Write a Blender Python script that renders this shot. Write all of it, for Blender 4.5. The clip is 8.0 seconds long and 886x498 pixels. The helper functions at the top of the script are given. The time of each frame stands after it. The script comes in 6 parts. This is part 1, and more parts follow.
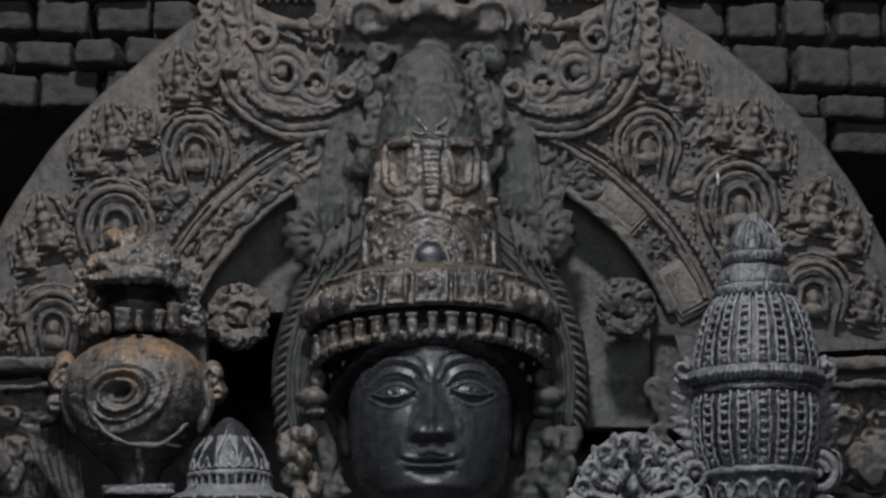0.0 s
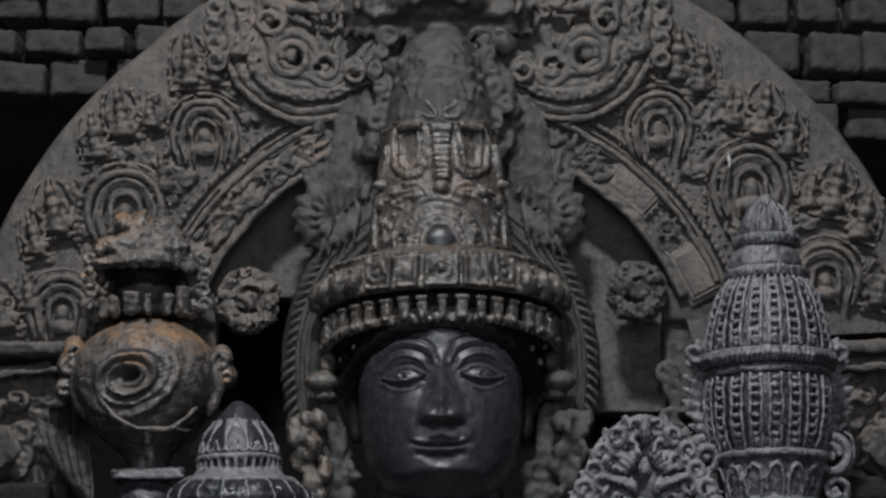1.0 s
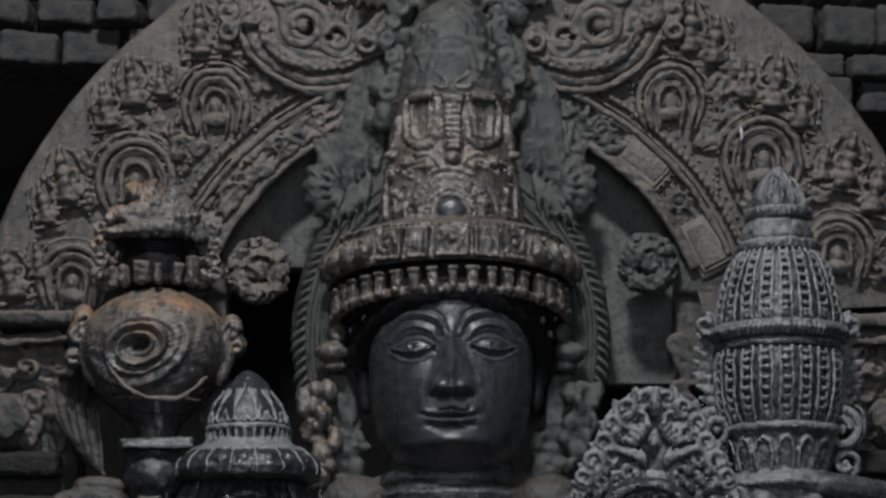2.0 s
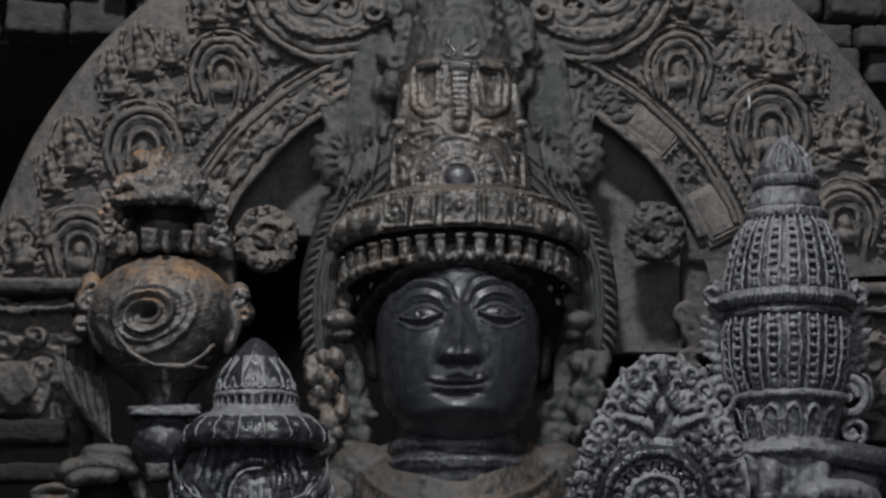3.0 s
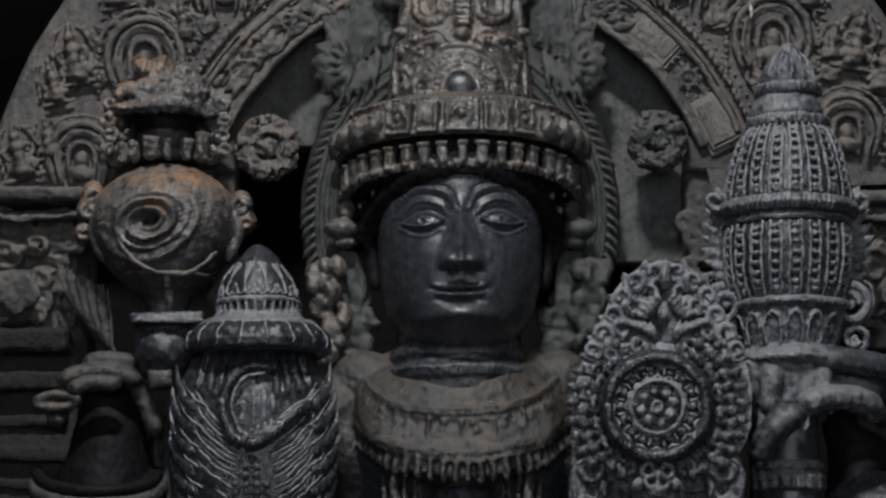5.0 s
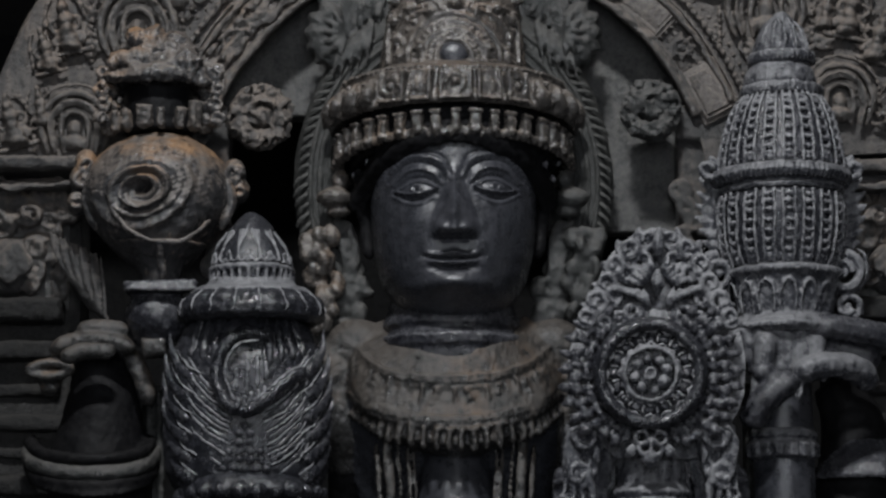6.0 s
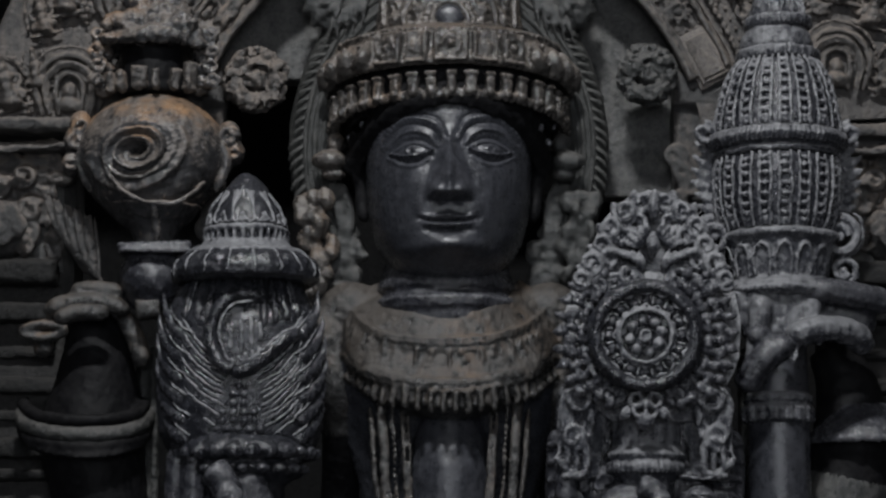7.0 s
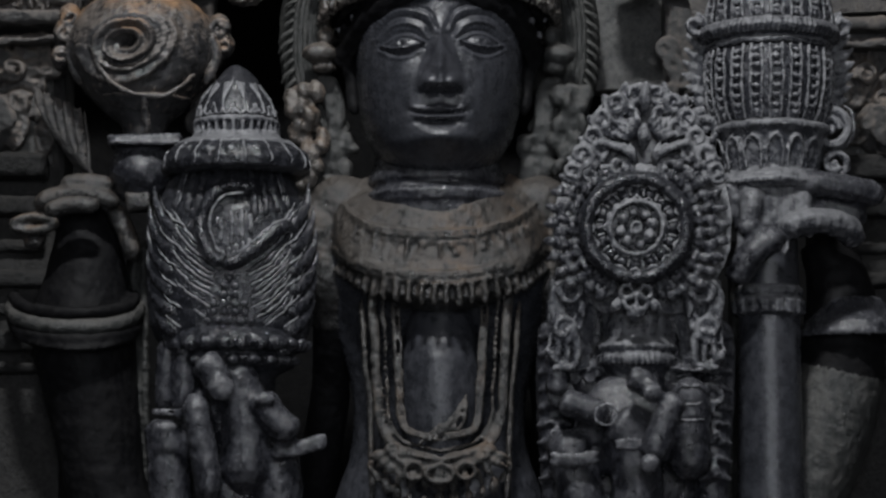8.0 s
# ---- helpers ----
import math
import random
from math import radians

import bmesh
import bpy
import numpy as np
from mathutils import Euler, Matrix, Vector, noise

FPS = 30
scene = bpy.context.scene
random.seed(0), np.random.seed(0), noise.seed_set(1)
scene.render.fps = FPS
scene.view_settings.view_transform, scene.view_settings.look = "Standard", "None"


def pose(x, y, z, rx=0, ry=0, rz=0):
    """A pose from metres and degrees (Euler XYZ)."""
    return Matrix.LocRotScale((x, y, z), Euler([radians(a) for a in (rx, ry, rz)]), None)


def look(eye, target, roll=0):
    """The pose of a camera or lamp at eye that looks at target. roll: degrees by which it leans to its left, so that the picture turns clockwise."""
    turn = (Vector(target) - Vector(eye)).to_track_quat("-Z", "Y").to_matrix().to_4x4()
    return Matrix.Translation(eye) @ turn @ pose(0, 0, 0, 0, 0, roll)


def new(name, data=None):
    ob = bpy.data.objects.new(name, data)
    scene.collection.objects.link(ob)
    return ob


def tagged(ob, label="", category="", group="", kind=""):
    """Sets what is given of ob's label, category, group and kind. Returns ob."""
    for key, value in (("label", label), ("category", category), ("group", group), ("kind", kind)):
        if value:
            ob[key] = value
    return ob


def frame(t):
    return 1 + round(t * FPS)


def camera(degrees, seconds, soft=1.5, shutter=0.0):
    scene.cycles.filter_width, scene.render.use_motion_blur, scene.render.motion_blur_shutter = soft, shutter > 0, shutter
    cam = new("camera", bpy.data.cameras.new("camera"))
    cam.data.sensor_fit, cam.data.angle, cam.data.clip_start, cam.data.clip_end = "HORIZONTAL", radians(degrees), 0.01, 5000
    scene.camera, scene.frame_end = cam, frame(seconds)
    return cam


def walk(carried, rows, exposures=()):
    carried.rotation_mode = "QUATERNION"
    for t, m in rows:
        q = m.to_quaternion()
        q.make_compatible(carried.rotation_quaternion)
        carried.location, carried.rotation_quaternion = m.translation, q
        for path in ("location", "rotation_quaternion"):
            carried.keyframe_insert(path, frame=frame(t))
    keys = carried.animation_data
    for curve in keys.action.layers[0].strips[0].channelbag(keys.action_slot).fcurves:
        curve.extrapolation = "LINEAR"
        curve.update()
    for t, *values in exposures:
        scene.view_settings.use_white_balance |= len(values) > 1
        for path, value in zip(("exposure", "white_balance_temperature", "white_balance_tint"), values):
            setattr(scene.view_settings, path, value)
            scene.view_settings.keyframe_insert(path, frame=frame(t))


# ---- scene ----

cam = camera(18.0, 8.0, soft=2.5)
# seconds, place in metres, Euler angles in degrees
ROWS = [
    (0.0, -0.0086, -3.1376, 1.5912, 101.195, 0.392, -0.721),
    (0.5, -0.0118, -3.1297, 1.5782, 101.394, 0.432, -0.645),
    (1.0, -0.0030, -3.1189, 1.5684, 101.315, 0.480, -0.392),
    (1.5, 0.0036, -3.1139, 1.5684, 101.024, 0.246, -0.247),
    (3.0, -0.0014, -3.1095, 1.5518, 100.389, 0.018, -0.071),
    (3.5, 0.0000, -3.1089, 1.5500, 100.000, 0.000, 0.000),
    (4.0, -0.0063, -3.1071, 1.5379, 99.732, 0.077, -0.079),
    (4.5, -0.0077, -3.1041, 1.5211, 99.479, 0.065, -0.084),
    (6.0, -0.0097, -3.0965, 1.4757, 99.243, 0.125, -0.300),
    (6.5, -0.0114, -3.0890, 1.4556, 99.322, 0.063, -0.363),
    (7.0, -0.0076, -3.0840, 1.4432, 99.098, -0.079, -0.399),
    (7.5, -0.0005, -3.0781, 1.4314, 98.207, -0.170, -0.381),
    (8.0, -0.0094, -3.0775, 1.4209, 97.323, -0.059, -0.624),
]
walk(cam, [(t, pose(x, y, z, rx, ry, rz)) for t, x, y, z, rx, ry, rz in ROWS])

# ---- light: one electric lamp high in front of the niche, an added unseen fill from behind the visitor ----
world = bpy.data.worlds.new("world")
scene.world = world
world.use_nodes = True
world.node_tree.nodes["Background"].inputs[0].default_value = (0.5, 0.6, 0.8, 1)
world.node_tree.nodes["Background"].inputs[1].default_value = 0.05


def area_lamp(name, eye, target, wide, high, power, colour):
    data = bpy.data.lights.new(name, "AREA")
    data.shape, data.size, data.size_y, data.energy, data.color = "RECTANGLE", wide, high, power, colour
    ob = new(name, data)
    ob.matrix_world = look(eye, target)
    return ob


area_lamp("ceiling_lamp", (-0.20, -1.88, 4.05), (0, 0, 2.0), 0.30, 0.12, 58, (0.96, 0.98, 1.0))
area_lamp("front_fill", (0.1, -4.6, 1.9), (0, 0, 1.9), 1.2, 1.8, 34, (0.89, 0.93, 1.0))
scene.view_settings.exposure = 0.0

# ---- materials ----


def stone(name, base, dust, amount, rough, scale=1.0, edge=0.25, bump=0.35, warm=0.0, shine=0.75):
    """Dark schist with settled dust and painted top light on upward faces, pale ridges for wear and highlights, and
    fine pitting.
    """
    m = bpy.data.materials.new(name)
    m.use_nodes = True
    t = m.node_tree
    n, link = t.nodes, t.links.new
    bsdf = n["Principled BSDF"]
    where = n.new("ShaderNodeTexCoord").outputs["Object"]

    def noise_tex(size, detail=5.0, rough_=0.6):
        k = n.new("ShaderNodeTexNoise")
        k.inputs["Scale"].default_value, k.inputs["Detail"].default_value, k.inputs["Roughness"].default_value = size * scale, detail, rough_
        link(where, k.inputs["Vector"])
        return k.outputs["Fac"]

    def calc(op, a, b, clamp=False):
        k = n.new("ShaderNodeMath")
        k.operation, k.use_clamp = op, clamp
        for i, value in enumerate((a, b)):
            if isinstance(value, (int, float)):
                k.inputs[i].default_value = value
            else:
                link(value, k.inputs[i])
        return k.outputs[0]

    def ramp(value, lo, hi):
        k = n.new("ShaderNodeMapRange")
        k.inputs["From Min"].default_value, k.inputs["From Max"].default_value = lo, hi
        link(value, k.inputs["Value"])
        return k.outputs[0]

    def mix(fac, a, b):
        k = n.new("ShaderNodeMix")
        k.data_type = "RGBA"
        link(fac, k.inputs[0])
        for i, value in ((6, a), (7, b)):
            if isinstance(value, tuple):
                k.inputs[i].default_value = (*value, 1)
            else:
                link(value, k.inputs[i])
        return k.outputs[2]

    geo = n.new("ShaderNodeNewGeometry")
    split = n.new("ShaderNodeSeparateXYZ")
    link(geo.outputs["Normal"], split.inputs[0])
    drip = n.new("ShaderNodeMapping")
    drip.inputs["Scale"].default_value = (1, 1, 0.16)
    link(where, drip.inputs["Vector"])
    streak_tex = n.new("ShaderNodeTexNoise")
    streak_tex.inputs["Scale"].default_value, streak_tex.inputs["Detail"].default_value = 130 * scale, 5
    link(drip.outputs[0], streak_tex.inputs["Vector"])
    streak = streak_tex.outputs["Fac"]
    coarse, big, mid, small, fine = noise_tex(3, 3), noise_tex(16, 5, 0.65), noise_tex(75, 6, 0.72), noise_tex(190, 4, 0.7), noise_tex(520, 3, 0.7)
    # settled dust in sharp-edged patches and runs; upward faces paled further as painted top light
    dust_light = calc("ADD", calc("MULTIPLY", ramp(split.outputs[2], -0.35, 0.78), 0.85), calc("MULTIPLY", ramp(big, 0.32, 0.68), 0.5))
    dust_light = calc("ADD", dust_light, calc("MULTIPLY", calc("SUBTRACT", mid, 0.5), 1.7))
    dust_light = calc("ADD", dust_light, calc("MULTIPLY", calc("SUBTRACT", streak, 0.5), 1.3))
    dust_light = calc("ADD", dust_light, calc("MULTIPLY", calc("SUBTRACT", coarse, 0.5), 0.9))
    dust_light = calc("MULTIPLY", ramp(dust_light, 0.40, 1.15), amount, True)
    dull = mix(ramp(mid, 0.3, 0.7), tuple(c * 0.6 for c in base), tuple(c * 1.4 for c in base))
    colour = mix(dust_light, dull, mix(ramp(small, 0.3, 0.7), tuple(c * 0.7 for c in dust), tuple(c * 1.1 for c in dust)))
    if warm:
        rust = calc("MULTIPLY", ramp(noise_tex(11, 3), 0.50, 0.64), calc("MULTIPLY", dust_light, warm * 1.6, True), True)
        colour = mix(rust, colour, (0.32, 0.185, 0.095))
    # pale ridges: wear, plus edge highlights put into the colour
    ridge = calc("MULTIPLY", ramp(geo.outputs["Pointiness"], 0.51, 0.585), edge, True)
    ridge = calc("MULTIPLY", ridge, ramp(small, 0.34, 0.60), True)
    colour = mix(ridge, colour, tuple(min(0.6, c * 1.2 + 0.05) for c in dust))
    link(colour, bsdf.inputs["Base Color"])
    link(calc("ADD", calc("MULTIPLY", dust_light, 0.30), calc("ADD", rough - 0.12, calc("MULTIPLY", small, 0.24)), True), bsdf.inputs["Roughness"])
    bsdf.inputs["Specular IOR Level"].default_value = shine
    b1, b2, b3 = (n.new("ShaderNodeBump") for _ in range(3))
    for k, h, dist in ((b1, mid, 0.0075), (b2, small, 0.0036), (b3, fine, 0.0014)):
        k.inputs["Strength"].default_value, k.inputs["Distance"].default_value = bump, dist
        link(h, k.inputs["Height"])
    link(b1.outputs[0], b2.inputs["Normal"])
    link(b2.outputs[0], b3.inputs["Normal"])
    link(b3.outputs[0], bsdf.inputs["Normal"])
    return m


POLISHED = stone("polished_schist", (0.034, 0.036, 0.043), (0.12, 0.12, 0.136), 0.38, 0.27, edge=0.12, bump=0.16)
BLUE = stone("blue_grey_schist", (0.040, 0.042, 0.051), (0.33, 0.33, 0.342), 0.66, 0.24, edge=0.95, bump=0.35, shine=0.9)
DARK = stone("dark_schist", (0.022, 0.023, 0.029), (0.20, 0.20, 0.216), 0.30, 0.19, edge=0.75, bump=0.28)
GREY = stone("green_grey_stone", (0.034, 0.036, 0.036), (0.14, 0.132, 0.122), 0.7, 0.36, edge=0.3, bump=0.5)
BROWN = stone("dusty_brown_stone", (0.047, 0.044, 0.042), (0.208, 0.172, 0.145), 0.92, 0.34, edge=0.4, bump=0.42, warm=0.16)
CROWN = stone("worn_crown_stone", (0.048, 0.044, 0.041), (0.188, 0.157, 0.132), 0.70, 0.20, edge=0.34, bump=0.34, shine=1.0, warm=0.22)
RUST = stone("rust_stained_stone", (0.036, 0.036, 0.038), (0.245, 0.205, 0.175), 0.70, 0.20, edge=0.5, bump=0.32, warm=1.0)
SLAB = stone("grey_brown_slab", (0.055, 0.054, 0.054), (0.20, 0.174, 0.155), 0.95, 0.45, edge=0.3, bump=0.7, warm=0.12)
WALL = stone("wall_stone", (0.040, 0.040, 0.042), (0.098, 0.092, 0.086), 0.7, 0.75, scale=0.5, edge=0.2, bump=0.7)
# near-black base holds the shade of the recess behind the arch
SHADE_WALL = stone("shade_black_wall_stone", (0.006, 0.006, 0.0065), (0.013, 0.0125, 0.012), 0.6, 0.8, scale=0.5, edge=0.1, bump=0.6, shine=0.2)
# darker, duller tone for the side panels and mouldings
DIM = stone("dim_stone", (0.014, 0.014, 0.014), (0.048, 0.044, 0.040), 0.6, 0.6, edge=0.25, bump=0.6, shine=0.4)
# near-black stone that paints shade into arms, gaps and hollows
SHADE_BLACK = stone("shade_black_stone", (0.008, 0.008, 0.009), (0.030, 0.028, 0.027), 0.25, 0.5, edge=0.2, bump=0.2, shine=0.12)
# breast stone, with darker base and dust colours than the crown
CHEST = stone("dark_breast_stone", (0.026, 0.026, 0.026), (0.112, 0.095, 0.081), 0.75, 0.28, edge=0.35, bump=0.4, warm=0.2)
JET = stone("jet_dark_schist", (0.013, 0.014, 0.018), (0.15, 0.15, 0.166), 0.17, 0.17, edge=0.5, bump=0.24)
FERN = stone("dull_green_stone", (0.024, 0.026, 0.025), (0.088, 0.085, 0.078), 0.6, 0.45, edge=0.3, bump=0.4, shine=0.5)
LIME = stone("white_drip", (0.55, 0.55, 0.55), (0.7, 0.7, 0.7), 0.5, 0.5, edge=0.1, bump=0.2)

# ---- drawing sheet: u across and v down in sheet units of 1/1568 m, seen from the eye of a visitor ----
UNIT, EYE, REACH, RISE = 1 / 1568, 1.55, 3.109, math.radians(10)
LONG = 0.5 / math.tan(math.radians(9)) / UNIT


def spot(u, v, y=0.0):
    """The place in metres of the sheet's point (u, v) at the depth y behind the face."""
    a, b = (u - 784) / LONG, (441 - v) / LONG
    ahead = math.cos(RISE) - b * math.sin(RISE)
    k = (REACH + y) / ahead
    return np.array((a * k, y, EYE + k * (math.sin(RISE) + b * math.cos(RISE))))


def smooth(points, n):
    """n points along a Catmull-Rom curve through the points."""
    p = np.asarray(points, float)
    p = np.vstack((2 * p[0] - p[1], p, 2 * p[-1] - p[-2]))
    out = []
    for s in np.linspace(0, len(p) - 3 - 1e-6, n):
        i, t = int(s), s - int(s)
        a, b, c, d = p[i:i + 4]
        out.append(0.5 * (2 * b + (c - a) * t + (2 * a - 5 * b + 4 * c - d) * t * t + (3 * b - a - 3 * c + d) * t ** 3))
    return np.array(out)


WAVES = np.random.RandomState(3).normal(size=(3, 22, 3)) * np.geomspace(40, 520, 22)[None, :, None]
PHASE = np.random.RandomState(4).uniform(0, 6.28, (3, 22))


def erode(p):
    """A smooth uneven shift of each point, as hand carving and wear leave it."""
    return np.stack([np.sin(p @ WAVES[k].T + PHASE[k]).sum(1) for k in range(3)], 1) * 0.2


def fuse(me, voxel, wear):
    """Melts overlapping shapes into one skin with soft hollows, as if cut from one block."""
    ob = new("melt", me)
    mod = ob.modifiers.new("melt", "REMESH")
    mod.mode, mod.voxel_size, mod.use_smooth_shade = "VOXEL", voxel, True
    mod = ob.modifiers.new("soften", "SMOOTH")
    mod.factor, mod.iterations = 0.5, 3
    out = bpy.data.meshes.new_from_object(ob.evaluated_get(bpy.context.evaluated_depsgraph_get()))
    bpy.data.objects.remove(ob)
    out.name = me.name
    p = np.empty(len(out.vertices) * 3)
    out.vertices.foreach_get("co", p)
    p = p.reshape(-1, 3)
    p += erode(p * 1.6 + 0.7) * wear * 0.6 * UNIT
    out.vertices.foreach_set("co", p.ravel())
    out.materials.clear()
    out.materials.append(me.materials[0])
    out.shade_smooth()
    return out


class Clay:
    """Gathers the surfaces of one mesh."""

    voxel = 0.0

    def __init__(self, *materials):
        self.materials, self.verts, self.faces, self.index, self.count, self.use, self.wear, self.worn = materials, [], [], [], 0, 0, 1.3, []

    def add(self, verts, faces):
        self.verts.append(np.asarray(verts, float))
        self.worn.append(np.full(len(verts), self.wear))
        self.faces += [tuple(int(i) + self.count for i in f) for f in faces]
        self.index += [self.use] * len(faces)
        self.count += len(verts)

    def grid(self, p, round_=False, caps=True):
        """A sheet of rows p[i][j]; round_ joins each row's ends."""
        a, b = p.shape[:2]
        faces = []
        for i in range(a - 1):
            for j in range(b if round_ else b - 1):
                k = (j + 1) % b
                faces.append((i * b + j, i * b + k, (i + 1) * b + k, (i + 1) * b + j))
        if round_ and caps:
            faces += [tuple(range(b))[::-1], tuple((a - 1) * b + j for j in range(b))]
        self.add(p.reshape(-1, 3), faces)

    def lathe(self, c, profile, seg=40, sy=1.0, flutes=0, depth=0.0, steps=0, turn=0.0):
        """Turned shape round the upright through c; profile rows: radius, height (metres), and 1 where the flutes cut."""
        pr = np.asarray([(*r, 0.0)[:3] for r in profile], float)
        if steps:
            pr = smooth(pr, steps)
        ang = np.linspace(0, 2 * np.pi, seg, endpoint=False) + turn
        wave = 1 + depth * (np.abs(np.cos(ang * flutes / 2)) - 0.6 if flutes else 0 * ang)
        r = pr[:, :1] * (1 + (wave[None] - 1) * np.clip(pr[:, 2:], 0, 1))
        p = np.stack((c[0] + r * np.sin(ang), c[1] - sy * r * np.cos(ang), np.repeat(c[2] + pr[:, 1:2], seg, 1)), 2)
        self.grid(p, True)

    def tube(self, pts, r, seg=7, closed=False, flat=1.0):
        p = np.asarray(pts, float)
        r = np.broadcast_to(np.asarray(r, float), (len(p),))
        d = np.roll(p, -1, 0) - np.roll(p, 1, 0) if closed else np.gradient(p, axis=0)
        d /= np.linalg.norm(d, axis=1)[:, None] + 1e-12
        up = np.array((0.0, -1.0, 0.0))
        side = np.cross(d, up)
        weak = np.linalg.norm(side, axis=1) < 0.05
        side[weak] = np.cross(d[weak], (1.0, 0.0, 0.0))
        side /= np.linalg.norm(side, axis=1)[:, None] + 1e-12
        top = np.cross(side, d)
        a = np.linspace(0, 2 * np.pi, seg, endpoint=False)
        q = p[:, None] + r[:, None, None] * (np.cos(a)[None, :, None] * side[:, None] + flat * np.sin(a)[None, :, None] * top[:, None])
        if closed:
            q = np.concatenate((q, q[:1]))
        self.grid(q, True, not closed)

    def ball(self, c, r, seg=8, rings=6):
        r = np.broadcast_to(np.asarray(r, float), (3,))
        th = np.linspace(0.12, np.pi - 0.12, rings)
        ph = np.linspace(0, 2 * np.pi, seg, endpoint=False)
        p = np.stack((np.sin(th)[:, None] * np.cos(ph), np.sin(th)[:, None] * np.sin(ph), np.repeat(np.cos(th)[:, None], seg, 1)), 2)
        self.grid(np.asarray(c) + p * r, True)

    def block(self, c, size, lean=0.0, bevel=0.18, turn=0.0):
        """A box with worn edges; lean turns it in the picture plane, turn round the upright, degrees."""
        h = np.asarray(size, float) / 2
        b = bevel * min(h)
        ring = [(1, 1), (-1, 1), (-1, -1), (1, -1)]
        rows = []
        for y, cut in ((-h[1], b), (-h[1] + b, 0), (h[1] - b, 0), (h[1], b)):
            rows.append([(sx * (h[0] - cut), y, sz * (h[2] - cut)) for sx, sz in ring])
        p = np.array(rows)
        m = np.array(Euler((0, radians(lean), radians(turn))).to_matrix())
        self.grid(p @ m.T + np.asarray(c), True)

    def mesh(self, name, angle=40):
        me = bpy.data.meshes.new(name)
        p = np.concatenate(self.verts)
        me.from_pydata((p + erode(p) * np.concatenate(self.worn)[:, None] * UNIT).tolist(), [], self.faces)
        for m in self.materials:
            me.materials.append(m)
        me.polygons.foreach_set("material_index", self.index)
        me.validate()
        bm = bmesh.new()
        bm.from_mesh(me)
        bmesh.ops.recalc_face_normals(bm, faces=bm.faces)
        bm.to_mesh(me)
        bm.free()
        me.shade_smooth()
        if self.voxel:
            return fuse(me, self.voxel, self.wear)
        me.set_sharp_from_angle(angle=radians(angle))
        return me


def part(name, clay, parent, label="", voxel=0.0):
    clay.voxel = voxel
    ob = new(name, clay.mesh(name))
    ob.parent = parent
    return tagged(ob, label)


def thing(name, label, category, kind="", group=""):
    return tagged(new(name), label, category, group, kind)


# ---- ornaments, all in sheet units ----


def line(c, points, r, y, n=0, seg=7, taper=False, flat=1.0, closed=False):
    """A rounded moulding through sheet points; y a depth or one depth a point."""
    n = n or 6 * len(points)
    ys = y if hasattr(y, "__len__") else [y] * len(points)
    p = smooth([(u, v, d) for (u, v), d in zip(points, ys)], n)
    rr = np.full(n, r * UNIT)
    rr[0], rr[-1] = rr[0] * 0.45, rr[-1] * 0.45
    if n > 9:
        rr[1], rr[-2] = rr[1] * 0.82, rr[-2] * 0.82
    if taper:
        rr *= np.clip(1.15 - np.linspace(0, 1, n), 0.2, 1)
    c.tube([spot(*q) for q in p], rr, seg, closed, flat)


def arc(c, u, v, ru, rv, a0, a1, r, y, n=24, seg=7, flat=1.0):
    """A moulding along an ellipse; angles in degrees, 0 to the right, 90 up."""
    a = np.radians(np.linspace(a0, a1, n))
    c.tube([spot(u + ru * math.cos(k), v - rv * math.sin(k), y) for k in a], r * UNIT, seg, False, flat)


def ring(c, u, v, ru, rv, r, y, n=40, seg=8, flat=1.0):
    a = np.linspace(0, 2 * np.pi, n, endpoint=False)
    c.tube([spot(u + ru * math.cos(k), v - rv * math.sin(k), y) for k in a], r * UNIT, seg, True, flat)


def beads(c, u, v, ru, rv, a0, a1, n, r, y, long=1.0):
    for a in np.radians(np.linspace(a0, a1, n)):
        c.ball(spot(u + ru * math.cos(a), v - rv * math.sin(a), y), np.array((long, 1, 1)) * r * UNIT, 6, 5)


def bead_line(c, points, n, r, y):
    for q in smooth([(u, v, 0) for u, v in points], n):
        c.ball(spot(q[0], q[1], y), r * UNIT * random.uniform(0.85, 1.15), 6, 5)


def curl(c, u, v, r, y, turn=0.0, hand=1, thick=0.3, turns=1.25):
    """A leaf curl: a shrinking spiral with a bud in its eye."""
    n = int(16 * turns) + 4
    a = np.linspace(0, 2 * np.pi * turns, n)
    rad = r * (1 - 0.62 * np.linspace(0, 1, n))
    th = math.radians(turn) + hand * a
    pts = [spot(u + k * math.cos(b), v - k * math.sin(b), y - 0.004 * s) for k, b, s in zip(rad, th, np.linspace(0, 1, n))]
    c.tube(pts, r * thick * UNIT * np.linspace(1, 0.7, n), 6)
    c.ball(spot(u, v, y), r * 0.3 * UNIT, 6, 5)


def petal(c, u, v, long, wide, y, turn=0.0, thick=0.45):
    """A plump leaf that points along turn (degrees, 90 up)."""
    a = math.radians(turn)
    n = 6
    s = np.linspace(0, 1, n)
    pts = [spot(u + long * (k - 0.5) * math.cos(a), v - long * (k - 0.5) * math.sin(a), y - 0.006 * math.sin(k * 3)) for k in s]
    c.tube(pts, wide * 0.5 * UNIT * np.sin(0.35 + s * 2.5) , 7, False, thick)


def rosette(c, u, v, r, y, n=10):
    ring(c, u, v, r * 0.5, r * 0.5, r * 0.11, y - 0.006, 20, 6)
    for k in range(n):
        a = 360 / n * k
        petal(c, u + 0.74 * r * math.cos(math.radians(a)), v - 0.74 * r * math.sin(math.radians(a)), r * 0.52, r * 0.42, y, a)
    c.ball(spot(u, v, y), (r * 0.36 * UNIT, r * 0.3 * UNIT, r * 0.36 * UNIT), 10, 8)


